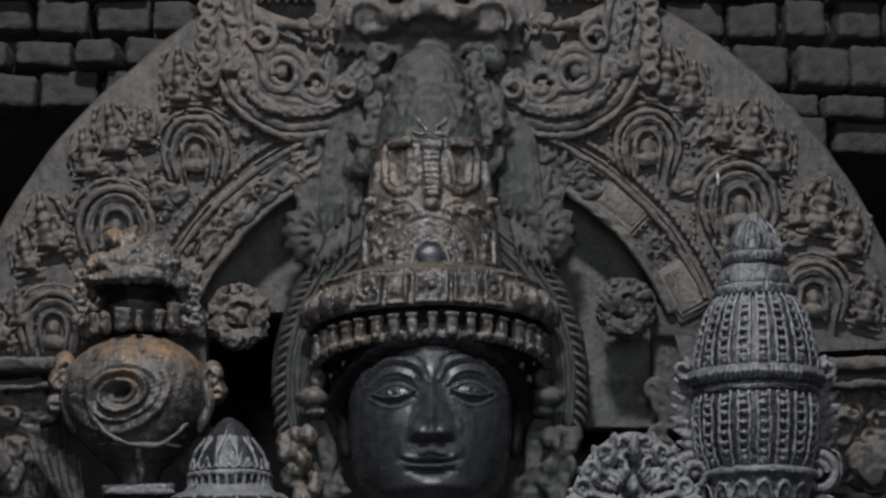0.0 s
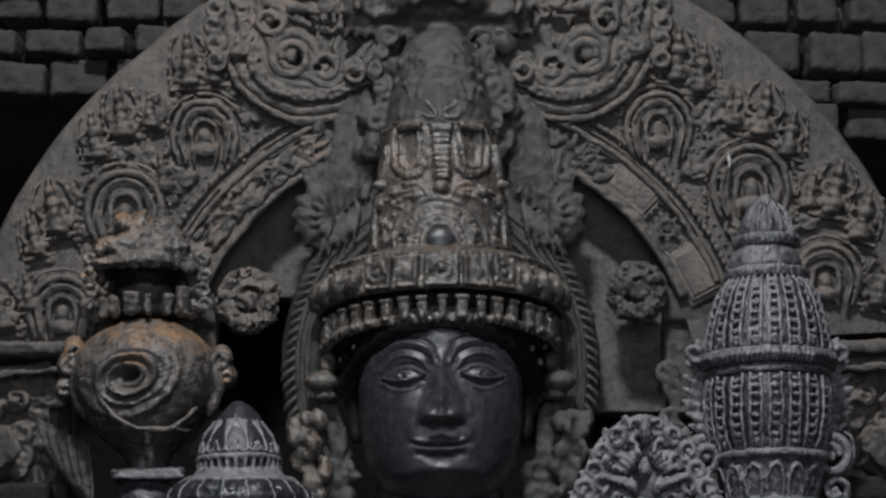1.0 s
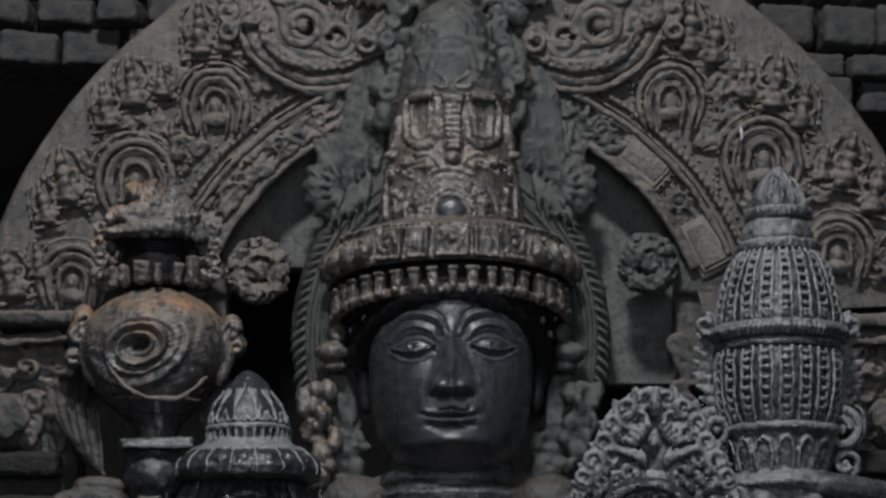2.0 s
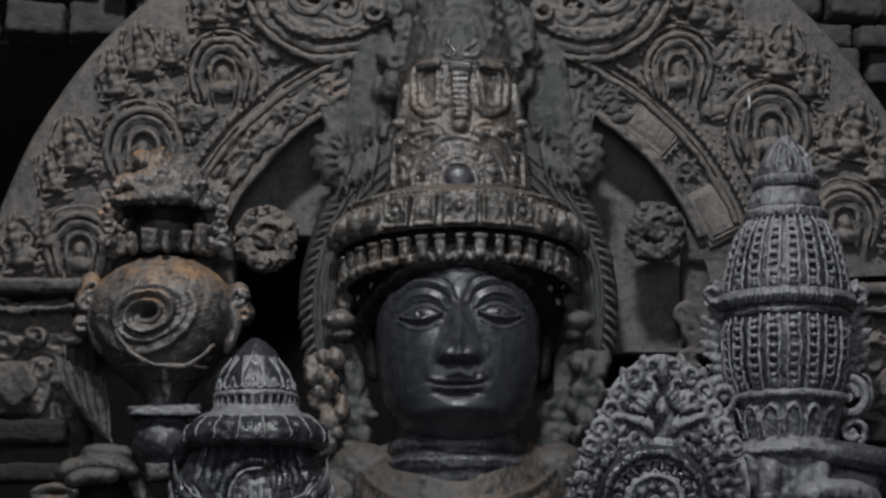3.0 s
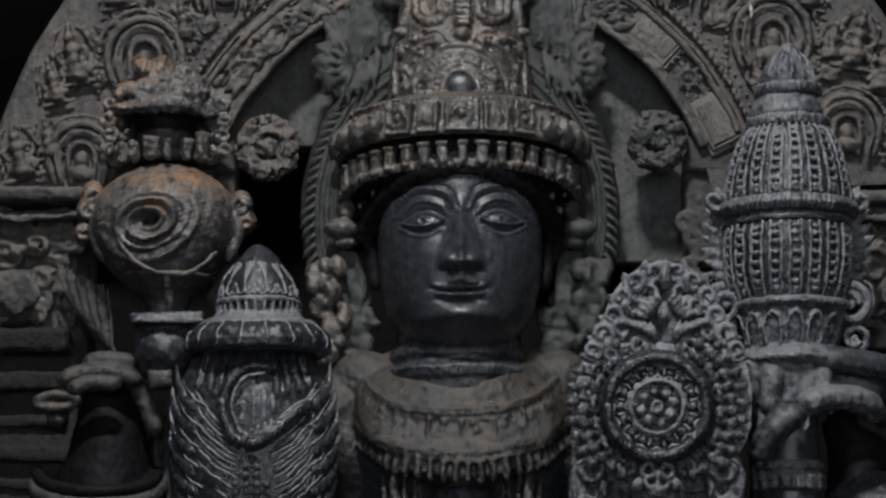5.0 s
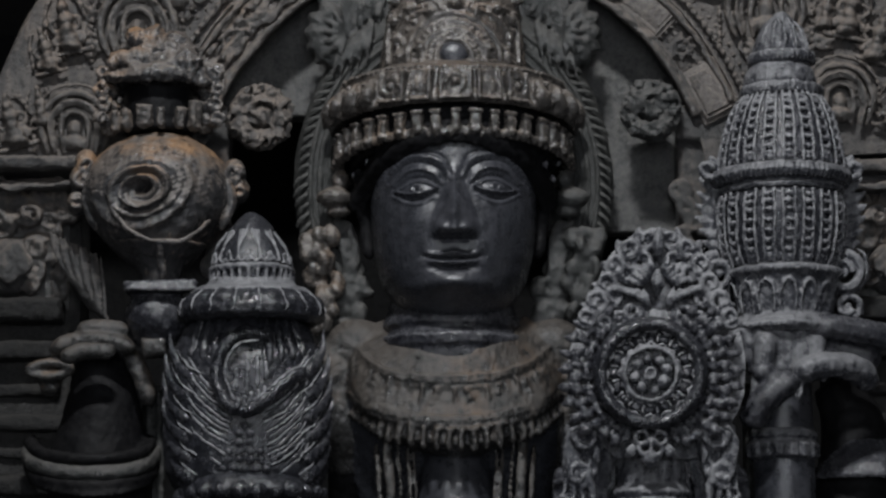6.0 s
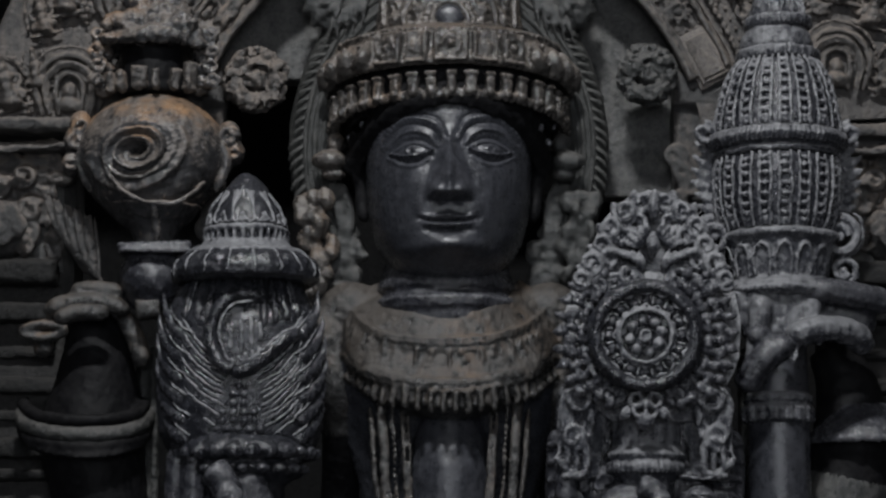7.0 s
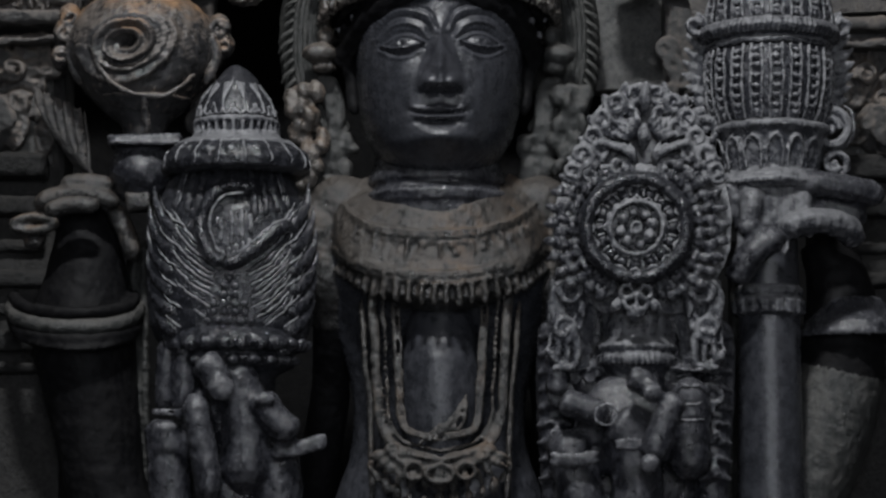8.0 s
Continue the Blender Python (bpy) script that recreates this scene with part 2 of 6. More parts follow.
def knot_figure(c, u, v, h, y, lean=0.0):
    """A worn upright carving: a stack of rounded lumps under a small leafy hood, on a beaded foot."""
    a = math.radians(90 + lean)
    put = lambda s, off: (u + s * h * math.cos(a) + off * h * math.sin(a), v - s * h * math.sin(a) + off * h * math.cos(a))
    for s, off, w, t in ((0.02, 0, 0.24, 0.10), (0.14, 0.02, 0.20, 0.14), (0.30, -0.01, 0.14, 0.16), (0.50, 0.01, 0.17, 0.15), (0.70, 0, 0.11, 0.12), (0.86, 0.01, 0.08, 0.14)):
        c.ball(spot(*put(s, off), y - 0.002), np.array((w, 0.17, t)) * h * UNIT * random.uniform(0.88, 1.12), 9, 7)
    for side in (-1, 1):
        k = random.uniform(0.8, 1.2)
        line(c, [put(0.56, side * 0.16), put(0.44, side * 0.28 * k), put(0.28, side * 0.20), put(0.36, side * 0.10)], 0.055 * h, y, 10, 6)
        line(c, [put(0.22, side * 0.06), put(0.14, side * 0.26), put(0.03, side * 0.24 * k)], 0.07 * h, y, 8, 6)
        line(c, [put(0.05, side * 0.34), put(0.4, side * 0.36), put(0.75, side * 0.28), put(0.95, side * 0.12)], 0.04 * h, y + 0.006, 12, 6)
        for s in (0.12, 0.3, 0.5, 0.68, 0.84):
            c.ball(spot(*put(s, side * (0.40 - 0.18 * s * s)), y + 0.006), 0.06 * h * UNIT * random.uniform(0.7, 1.3), 6, 5)
    for off in np.linspace(-0.36, 0.36, 8):
        c.ball(spot(*put(-0.10, off), y), 0.06 * h * UNIT * random.uniform(0.8, 1.2), 6, 5)


def niche(c, u, v, r, y, tall=1.0, lean=0.0):
    """A horseshoe niche with nested mouldings and a small lump inside."""
    for k, t, d in ((0.98, 0.13, 0.002), (0.76, 0.07, -0.004), (0.62, 0.06, -0.002), (0.40, 0.10, 0.004)):
        pts = [(u - k * r * 0.80, v + r * tall * 0.9), (u - k * r * 1.02, v + 0.25 * r)]
        pts += [(u + k * r * math.cos(a), v - k * r * math.sin(a)) for a in np.radians(np.linspace(165, 15, 7))]
        pts += [(u + k * r * 1.02, v + 0.25 * r), (u + k * r * 0.80, v + r * tall * 0.9)]
        line(c, pts, t * r, y + d, 34, 7)
    c.ball(spot(u, v + 0.15 * r, y + 0.006), np.array((0.26, 0.2, 0.34)) * r * UNIT, 8, 6)
    c.ball(spot(u, v + 0.55 * r, y + 0.004), np.array((0.42, 0.22, 0.26)) * r * UNIT, 8, 6)


def niche_beads(c, u, v, r, y, tall=1.0):
    k = 1.24 * r
    pts = [(u - k, v + r * tall), (u - k, v + 0.3 * r)] + [(u + k * math.cos(a), v - k * math.sin(a)) for a in np.radians(np.linspace(160, 20, 7))]
    pts += [(u + k, v + 0.3 * r), (u + k, v + r * tall)]
    bead_line(c, pts, max(14, int(r * 0.62)), r * 0.085, y + 0.004)


# ---- the room ----
def wall_box(name, lo, hi, label):
    # only the back wall has its shade painted into the stone colour
    c = Clay(SHADE_WALL if name == "wall_north" else WALL)
    lo, hi = np.array(lo, float), np.array(hi, float)
    c.block((lo + hi) / 2, hi - lo, 0, 0.02)
    ob = new(name, c.mesh(name))
    return tagged(ob, label, name.split("_")[0], "", "structure")


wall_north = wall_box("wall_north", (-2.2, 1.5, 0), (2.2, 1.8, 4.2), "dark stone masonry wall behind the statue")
wall_box("wall_north_upper_west", (-2.2, 0.86, spot(0, 40, 0.86)[2]), (0.0, 1.5, 4.2), "thick upper masonry of the wall behind the statue")
wall_box("wall_north_upper_east", (0.0, 0.86, spot(0, 130, 0.86)[2]), (2.2, 1.5, 4.2), "thick upper masonry of the wall behind the statue")
wall_box("wall_west", (-2.5, -5.0, 0), (-2.2, 1.8, 4.2), "plain dark stone side wall")
wall_box("wall_east", (2.2, -5.0, 0), (2.5, 1.8, 4.2), "plain dark stone side wall")
wall_box("wall_south_left", (-2.2, -5.3, 0), (-0.7, -5.0, 4.2), "plain dark stone wall beside the doorway")
wall_box("wall_south_right", (0.7, -5.3, 0), (2.2, -5.0, 4.2), "plain dark stone wall beside the doorway")
wall_box("wall_south_top", (-0.7, -5.3, 2.7), (0.7, -5.0, 4.2), "plain dark stone wall over the doorway")
wall_box("floor", (-2.5, -5.3, -0.2), (2.5, 1.8, 0), "worn dark stone slab floor")
wall_box("ceiling", (-2.5, -5.3, 4.2), (2.5, 1.8, 4.4), "dark stone slab ceiling")

# ---- the statue: one mesh ----


def bump_at(u, v, cu, cv, su, sv):
    return np.exp(-((u - cu) / su) ** 2 - ((v - cv) / sv) ** 2)


def near_curve(u, v, pts, width):
    """1 on a curve through the points, falling off sideways."""
    q = smooth([(a, b, 0) for a, b in pts], 30)
    d = np.min((u[..., None] - q[:, 0]) ** 2 + (v[..., None] - q[:, 1]) ** 2, -1)
    return np.exp(-d / width ** 2)


def head(c):
    rows, cols = 250, 280
    v = np.linspace(400, 752, rows)
    half = np.interp(v, (400, 470, 530, 580, 620, 660, 695, 715, 730, 740, 747, 752), (136, 146, 149, 147, 142, 131, 110, 92, 73, 54, 34, 4))
    deep = np.interp(v, (400, 480, 560, 620, 660, 686, 702, 716, 730, 741, 748, 752), (142, 150, 154, 151, 147, 142, 130, 112, 88, 62, 36, 8))
    kernel = np.ones(11) / 11
    for prof in (half, deep):
        pad = np.concatenate((np.full(5, prof[0]), prof, np.linspace(prof[-1], prof[-1] * 0.6, 5)))
        prof[:] = np.convolve(pad, kernel, "valid")
    s = np.linspace(-1, 1, cols, endpoint=False)
    a = np.pi * (0.72 * s + 0.28 * s ** 3)
    x = half[:, None] * np.sign(np.sin(a)) * np.abs(np.sin(a)) ** 0.92
    y = -deep[:, None] * np.sign(np.cos(a)) * np.abs(np.cos(a)) ** 0.96
    u, vv = 815 + x, np.repeat(v[:, None], cols, 1)
    out = np.zeros_like(u)
    step = lambda e, lo, hi: np.clip((e - lo) / (hi - lo), 0, 1) ** 2 * (3 - 2 * np.clip((e - lo) / (hi - lo), 0, 1))
    # nose: a narrow bridge that widens to full wings
    wide_n = 13 + 19 * step(vv, 500, 596)
    wedge = np.clip(1 - np.abs(u - 815) / (wide_n * 1.45), 0, 1)
    wedge = wedge ** 2 * (3 - 2 * wedge)
    out += 40 * step(vv, 462, 592) ** 1.1 * (1 - step(vv, 598, 611)) * wedge
    out += 5 * step(vv, 480, 520) * (1 - step(vv, 570, 600)) * np.exp(-((u - 815) / 6) ** 2)
    for side in (-1, 1):
        out += 17 * bump_at(u, vv, 815 + side * 24, 595, 11, 12) * (1 - step(vv, 602, 612))
        out -= 7 * bump_at(u, vv, 815 + side * 15, 609, 9, 5)
        e = 818 + side * 69
        ev = 524 if side < 0 else 520
        put = lambda pts: [(e + side * p, ev + q) for p, q in pts]
        # socket, eyeball, lids and folds
        out -= 9 * bump_at(u, vv, e - side * 4, ev, 44, 25)
        out += 17 * bump_at(u, vv, e, ev + 1, 28, 13)
        out += 5.5 * near_curve(u, vv, put([(-36, -1), (-14, -11), (8, -11), (36, 1)]), 2.4)
        out += 5.5 * near_curve(u, vv, put([(-36, 0), (-12, 8), (12, 9), (36, 2)]), 2.3)
        out -= 4.0 * near_curve(u, vv, put([(-38, -6), (-14, -18), (10, -18), (38, -4)]), 3.2)
        out += 4.5 * near_curve(u, vv, put([(-44, -8), (-28, -26), (-4, -34), (20, -30), (42, -12)]), 3.4)
        out -= 4.5 * near_curve(u, vv, put([(-50, -14), (-38, -34), (-8, -45), (20, -42), (48, -18)]), 3.0)
        out += 3.6 * near_curve(u, vv, put([(-58, -16), (-44, -44), (-10, -56), (22, -53), (58, -22), (64, -2)]), 4.2)
        out -= 3.5 * near_curve(u, vv, put([(-60, -22), (-46, -53), (-10, -64), (26, -60), (62, -30)]), 3.0)
        out -= 3.0 * near_curve(u, vv, put([(-34, 8), (-10, 17), (14, 17), (40, 4)]), 3.0)
        out += 3.2 * near_curve(u, vv, put([(-32, 14), (-10, 25), (16, 24), (42, 8)]), 3.0)
        rad = np.hypot(u - e - side * 2, vv - ev - 0.5)
        out += 1.8 * np.exp(-((rad - 7) / 2.2) ** 2) - 2.4 * np.exp(-(rad / 3.5) ** 2)
        out += 7 * bump_at(u, vv, 815 + side * 74, 592, 42, 46)
        # corner of the mouth
        out -= 3 * bump_at(u, vv, 813 + side * 52, 637, 8, 8)
    out += 4 * bump_at(u, vv, 816, 630, 7, 5)
    smile = 640 + 4.5 * (1 - ((u - 812) / 48) ** 2)
    wide = np.clip(1 - np.abs((u - 812) / 52) ** 3, 0, 1)
    out += wide * (7.5 * np.exp(-((vv - smile + 9 + 2.0 * np.cos((u - 812) / 10)) / 4.0) ** 2) - 9 * np.exp(-((vv - smile + 2) / 3.0) ** 2))
    low = np.clip(1 - np.abs((u - 812) / 48) ** 2.5, 0, 1)
    out += low * 9.5 * np.exp(-((vv - smile - 5) / 4.2) ** 2)
    out -= 10 * bump_at(u, vv, 812, 657, 34, 5)
    out += 15 * bump_at(u, vv, 818, 681, 50, 15)
    out -= 3 * bump_at(u, vv, 815, 690, 4, 10)
    out *= np.clip(np.cos(a), 0, 1) ** 0.5
    c0 = spot(815, 580, 0.062)
    c0[2] = spot(815, 580, -0.022)[2]
    p = np.stack((c0[0] + x * UNIT, c0[1] + (y - out) * UNIT, c0[2] + (580 - vv) * 1.05 * UNIT), 2)
    c.grid(p, True)


CROWN_U, CROWN_Y, CROWN_S = 817, 0.088, 0.95
# radius of the crown's tall cone against the height at which its front is seen
CONE = ((-95, 30), (-80, 62), (-50, 80), (0, 90), (40, 98), (66, 104), (72, 112), (100, 110), (150, 116), (200, 124), (250, 130), (300, 138))


def cone_radius(v):
    return float(np.interp(v, [q[0] for q in CONE], [q[1] for q in CONE]))


def on_crown(a, v, r, out=0.0):
    """A place on a level ring of the crown: a degrees round from the front, v the height of the ring's front."""
    a = math.radians(a)
    c0 = spot(CROWN_U, v, CROWN_Y - CROWN_S * r * UNIT)
    dip = float(np.interp(v, (290, 360, 420), (0.0, 0.06, 0.15))) * r * (1 - math.cos(a)) * UNIT
    return np.array((c0[0] + (r + out) * math.sin(a) * UNIT, CROWN_Y - (r + out) * CROWN_S * math.cos(a) * UNIT, c0[2] - dip))


def cone_depth(u, v, out=0.0):
    """Depth of the cone's skin at a place on the sheet, raised by out."""
    r = cone_radius(v)
    k = max(0.12, 1 - ((u - CROWN_U) / r) ** 2)
    return CROWN_Y - CROWN_S * (r * math.sqrt(k) + out) * UNIT


def cone_line(c, points, r, out=0.0, n=0, flat=1.0, seg=7):
    line(c, points, r, [cone_depth(u, v, out * 0.5) for u, v in points], n, seg, False, flat * 0.7)


def turned(c, u, y, rows, base=None, **more):
    """Lathe from rows of radius and the height at which its front is seen."""
    base = rows[0][1] if base is None else base
    c0 = spot(u, base, y)
    s = more.get("sy", 1.0)
    c.lathe(c0, [(q[0] * UNIT, (base - q[1] - q[0] * s * 0.176) * 1.015 * UNIT, *q[2:]) for q in rows], **more)


def loft(c, curves, n=40, thick=True):
    """A skin over sheet curves of (u, v, y) points."""
    front = np.array([[spot(*q) for q in smooth(k, n)] for k in curves])
    back = front[::-1] + np.array((0, 0.05, 0))
    back[:, :, 1] = np.maximum(back[:, :, 1], front[:, :, 1].max() + 0.01) if thick else back[:, :, 1]
    c.grid(np.concatenate((front, back)).transpose(1, 0, 2), True)


def crown_ring(c, rows, seg=112):
    """Turned skin from rows of radius and the height of its front."""
    c.grid(np.array([[on_crown(a, v, r) for a in np.linspace(0, 360, seg, endpoint=False)] for r, v in rows]), True)


def crown(c):
    rnd = random.Random(21)
    # jewelled band: plain plates and flowers in turn, then leaves round the sides
    c.use = 1
    crown_ring(c, [(60, 362), (190, 366), (222, 366), (226, 360), (216, 338), (206, 312), (204, 303), (198, 297), (170, 292), (60, 290)])
    for a in np.linspace(-100, 100, 60):
        c.ball(on_crown(a, 301, 203, 2), np.array((5, 5, 4)) * UNIT, 5, 4)
    plates = ((-29.5, 52, 1), (-15.3, 40, 0), (0.4, 62, 1), (15.8, 46, 0), (29.5, 44, 1))
    for a, wide, flower in plates:
        c.block(on_crown(a, 334, 214, 2), np.array((wide, 20, 56)) * UNIT, 0, 0.16, a)
        side = np.array((math.cos(math.radians(a)), math.sin(math.radians(a)), 0))
        for s in (-1, 1):
            c.block(on_crown(a, 334, 214, 12) + side * s * (wide / 2 - 4) * UNIT, np.array((5, 9, 54)) * UNIT, 0, 0.3, a)
            c.block(on_crown(a, 334 + s * 25, 214 + s * 4, 11), np.array((wide - 4, 9, 5)) * UNIT, 0, 0.3, a)
        if flower:
            q = on_crown(a, 334, 214, 12)
            c.ball(q, np.array((8, 9, 8)) * UNIT)
            for j in range(10):
                b = j * math.pi / 5
                c.ball(q + (side * math.cos(b) + np.array((0, 0, math.sin(b)))) * 16 * UNIT, np.array((6.5, 6, 6.5)) * UNIT * rnd.uniform(0.8, 1.2), 6, 5)
            for j in range(4):
                b = (j + 0.5) * math.pi / 2
                c.ball(q + (side * math.cos(b) + np.array((0, 0, math.sin(b)))) * 27 * UNIT, 4.5 * UNIT, 5, 4)
        else:
            c.ball(on_crown(a, 334, 214, 10), np.array((wide * 0.26, 5, 17)) * UNIT, 10, 8)
    for s in (-1, 1):
        for k, a in enumerate((44, 56, 69, 83, 98)):
            p = [on_crown(s * (a + 3), 356, 222), on_crown(s * (a - 2), 338, 216, 12), on_crown(s * a, 314, 207, 5)]
            c.tube(smooth(p, 10), np.array((15, 16, 16, 15, 14, 13, 11, 9, 7, 4)) * UNIT, 9, False, 0.8)
            for j in range(3):
                c.ball(on_crown(s * (a + 6), 318 + 16 * j, 210 + 5 * j, 4), np.array((6, 7, 7)) * UNIT * rnd.uniform(0.7, 1.2), 6, 5)
    # recessed fillet, blackened as painted shade in the gaps, then the openwork fringe of tassels
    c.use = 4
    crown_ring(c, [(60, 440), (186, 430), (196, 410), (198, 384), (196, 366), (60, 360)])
    c.use = 1
    for k, a in enumerate(np.linspace(-112, 112, 25)):
        a += rnd.uniform(-0.9, 0.9)
        w = rnd.uniform(16, 22)
        c.block(on_crown(a, 394, 209), np.array((w, 17, 36)) * UNIT, rnd.uniform(-2, 2), 0.35, a)
        c.block(on_crown(a, 381, 209, 3), np.array((w + 3, 17, 6)) * UNIT, 0, 0.4, a)
        for j in (-1, 0, 1):
            q = on_crown(a + j * 1.5, 399, 209, 8)
            c.ball(q, np.array((3.2, 4, 14)) * UNIT, 5, 4)
        c.ball(on_crown(a, 413, 210, 4), np.array((w * 0.55, 9, 8)) * UNIT, 8, 6)
    c.tube([on_crown(a, 416 + 2 * math.sin(a * 0.9), 207) for a in np.linspace(-114, 114, 120)], 8.5 * UNIT, 7)
    for a in np.linspace(-112, 112, 62):
        c.ball(on_crown(a, 421, 208, 3), np.array((5, 6, 6)) * UNIT * rnd.uniform(0.6, 1.3), 6, 5)
    # curls of hair under the fringe, black stone plus painted brim shade, with a ragged edge on the brow
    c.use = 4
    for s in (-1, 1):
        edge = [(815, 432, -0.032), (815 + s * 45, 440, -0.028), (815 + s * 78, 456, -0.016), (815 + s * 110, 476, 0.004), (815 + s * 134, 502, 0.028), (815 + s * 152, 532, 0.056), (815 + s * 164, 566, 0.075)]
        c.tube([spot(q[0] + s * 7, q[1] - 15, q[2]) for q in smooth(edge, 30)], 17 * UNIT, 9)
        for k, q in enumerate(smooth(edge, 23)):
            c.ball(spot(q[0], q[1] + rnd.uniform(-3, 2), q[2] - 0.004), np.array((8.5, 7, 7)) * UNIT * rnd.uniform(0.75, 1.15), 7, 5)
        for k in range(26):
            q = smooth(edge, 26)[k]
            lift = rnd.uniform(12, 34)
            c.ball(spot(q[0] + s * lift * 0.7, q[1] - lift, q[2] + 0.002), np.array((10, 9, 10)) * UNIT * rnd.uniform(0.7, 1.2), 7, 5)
    c.use = 2
    for u, v, y in ((662, 470, 0.03), (640, 492, 0.05), (612, 492, 0.075), (706, 441, 0.0), (722, 438, -0.008), (924, 441, 0.0), (957, 454, 0.02), (978, 474, 0.045), (990, 498, 0.065), (1000, 470, 0.07)):
        c.ball(spot(u, v, y), np.array((8, 7, 10)) * UNIT * rnd.uniform(0.8, 1.2), 8, 6)
    # the tall cone
    c.use = 1
    crown_ring(c, [(60, 308)] + [(r, v) for v, r in CONE[::-1] if v >= 70] + [(60, 66)])
    c.use = 3
    crown_ring(c, [(60, 90), (104, 72)] + [(r, v) for v, r in CONE[::-1] if v < 70] + [(4, -100)])
    c.use = 1
    # front medallion: nested half rounds over a foot line
    for ru, rv, t, o in ((84, 84, 5, 0), (74, 72, 4, 2), (57, 56, 6, 3), (33, 38, 5, 5)):
        pts = [(815 + ru * math.cos(b), 291 - rv * math.sin(b)) for b in np.radians(np.linspace(-2, 182, 13))]
        cone_line(c, pts, t, o, 40)
    for b in np.radians(np.linspace(8, 172, 15)):
        u, v = 815 + 45 * math.cos(b), 290 - 47 * math.sin(b)
        c.ball(spot(u, v, cone_depth(u, v, 3)), 4.5 * UNIT, 6, 5)
    for b in np.radians(np.linspace(10, 170, 17)):
        u, v = 815 + 66 * math.cos(b), 291 - 64 * math.sin(b)
        c.ball(spot(u, v, cone_depth(u, v, 1)), np.array((5, 4, 5)) * UNIT * rnd.uniform(0.7, 1.2), 6, 5)
    cone_line(c, [(690, 297), (750, 294), (815, 293), (880, 293), (944, 296)], 4.5, 4, 30)
    c.use = 0
    c.ball(spot(815, 280, cone_depth(815, 280)), np.array((27, 10, 24)) * UNIT, 14, 10)
    c.use = 1
    for s in (-1, 1):
        for u, v, r in ((815 + s * 58, 266, 11), (815 + s * 100, 250, 9), (815 + s * 96, 282, 8), (815 + s * 40, 202, 9), (815 + s * 78, 196, 10), (815 + s * 104, 218, 7)):
            y = cone_depth(u, v, 2)
            c.ball(spot(u, v, y), np.array((r, r * 0.8, r)) * UNIT, 9, 7)
            for j in range(6):
                b = j * math.pi / 3
                c.ball(spot(u + 1.25 * r * math.cos(b), v - 1.25 * r * math.sin(b), y + 0.001), 3.6 * UNIT * rnd.uniform(0.7, 1.2), 5, 4)
        cone_line(c, [(815 + s * 90, 288), (815 + s * 100, 262), (815 + s * 92, 232), (815 + s * 64, 206), (815 + s * 30, 196)], 4, 1, 20)
        cone_line(c, [(815 + s * 118, 296), (815 + s * 116, 250), (815 + s * 110, 205)], 5, 1, 14)
        cone_line(c, [(815 + s * 20, 206), (815 + s * 26, 190), (815 + s * 44, 180), (815 + s * 62, 184)], 4.5, 1, 14)
        # hanging loops: two nested bands round a deep slot
        u0 = 819 + s * 57 - (0 if s < 0 else 2)
        for r, t, o in ((28, 6.5, 5), (16.5, 5.5, 8)):
            lean = 6 if s > 0 else -2
            pts = [(u0 - r - lean, 84), (u0 - r, 112), (u0 - r + 1, 134)] + [(u0 + r * math.cos(b), 136 + r * math.sin(b)) for b in np.linspace(math.pi * 0.82, math.pi * 0.18, 5)] + [(u0 + r - 1, 134), (u0 + r, 112), (u0 + r - lean, 84)]
            cone_line(c, pts, t, o, 34)
        for b in np.linspace(math.pi * 0.95, math.pi * 0.05, 12):
            u, v = u0 + 31 * math.cos(b), 138 + 30 * math.sin(b)
            c.ball(spot(u, v, cone_depth(u, v, 2)), 5 * UNIT * rnd.uniform(0.8, 1.2), 6, 5)
        c.block(spot(u0, 80, cone_depth(u0, 80, 6)), np.array((50, 14, 14)) * UNIT, s * 3, 0.4, s * 25)
        # side straps
        cone_line(c, [(819 + s * 96, 112), (819 + s * 99, 150), (819 + s * 106, 176)], 8, 4, 14)
        c.ball(spot(819 + s * 110, 184, cone_depth(819 + s * 108, 184, 2)), np.array((13, 10, 8)) * UNIT, 8, 6)
        # bow and leaves above
        cone_line(c, [(819 + s * 4, 56), (819 + s * 18, 44), (819 + s * 30, 32)], 5, 3, 10)
        cone_line(c, [(819 + s * 4, 60), (819 + s * 22, 62), (819 + s * 36, 56)], 5, 3, 10)
        cone_line(c, [(819 + s * 30, 68), (819 + s * 60, 71), (819 + s * 90, 74)], 4, 2, 12)
    c.block(spot(819, 80, cone_depth(819, 80, 6)), np.array((40, 14, 18)) * UNIT, 0, 0.4)
    for k, v in enumerate(np.linspace(96, 168, 8)):
        c.block(spot(819, v, cone_depth(819, v, 5)), np.array((34 - 1.6 * k, 13, 7)) * UNIT, rnd.uniform(-3, 3), 0.4)
    for s in (-1, 1):
        cone_line(c, [(819 + s * 19, 88), (819 + s * 18, 130), (819 + s * 12, 176)], 4, 5, 12)
    c.ball(spot(819, 186, cone_depth(819, 186, 2)), np.array((14, 9, 12)) * UNIT, 9, 7)
    for a in np.linspace(-84, 84, 40):
        c.ball(on_crown(a, 190, 122, 1), np.array((4, 4, 4)) * UNIT * rnd.uniform(0.6, 1.2), 5, 4)
        c.ball(on_crown(a, 72, 110, 1), 4 * UNIT, 5, 4)
    for k in range(90):
        u, v = 817 + rnd.uniform(-110, 110), rnd.uniform(176, 290)
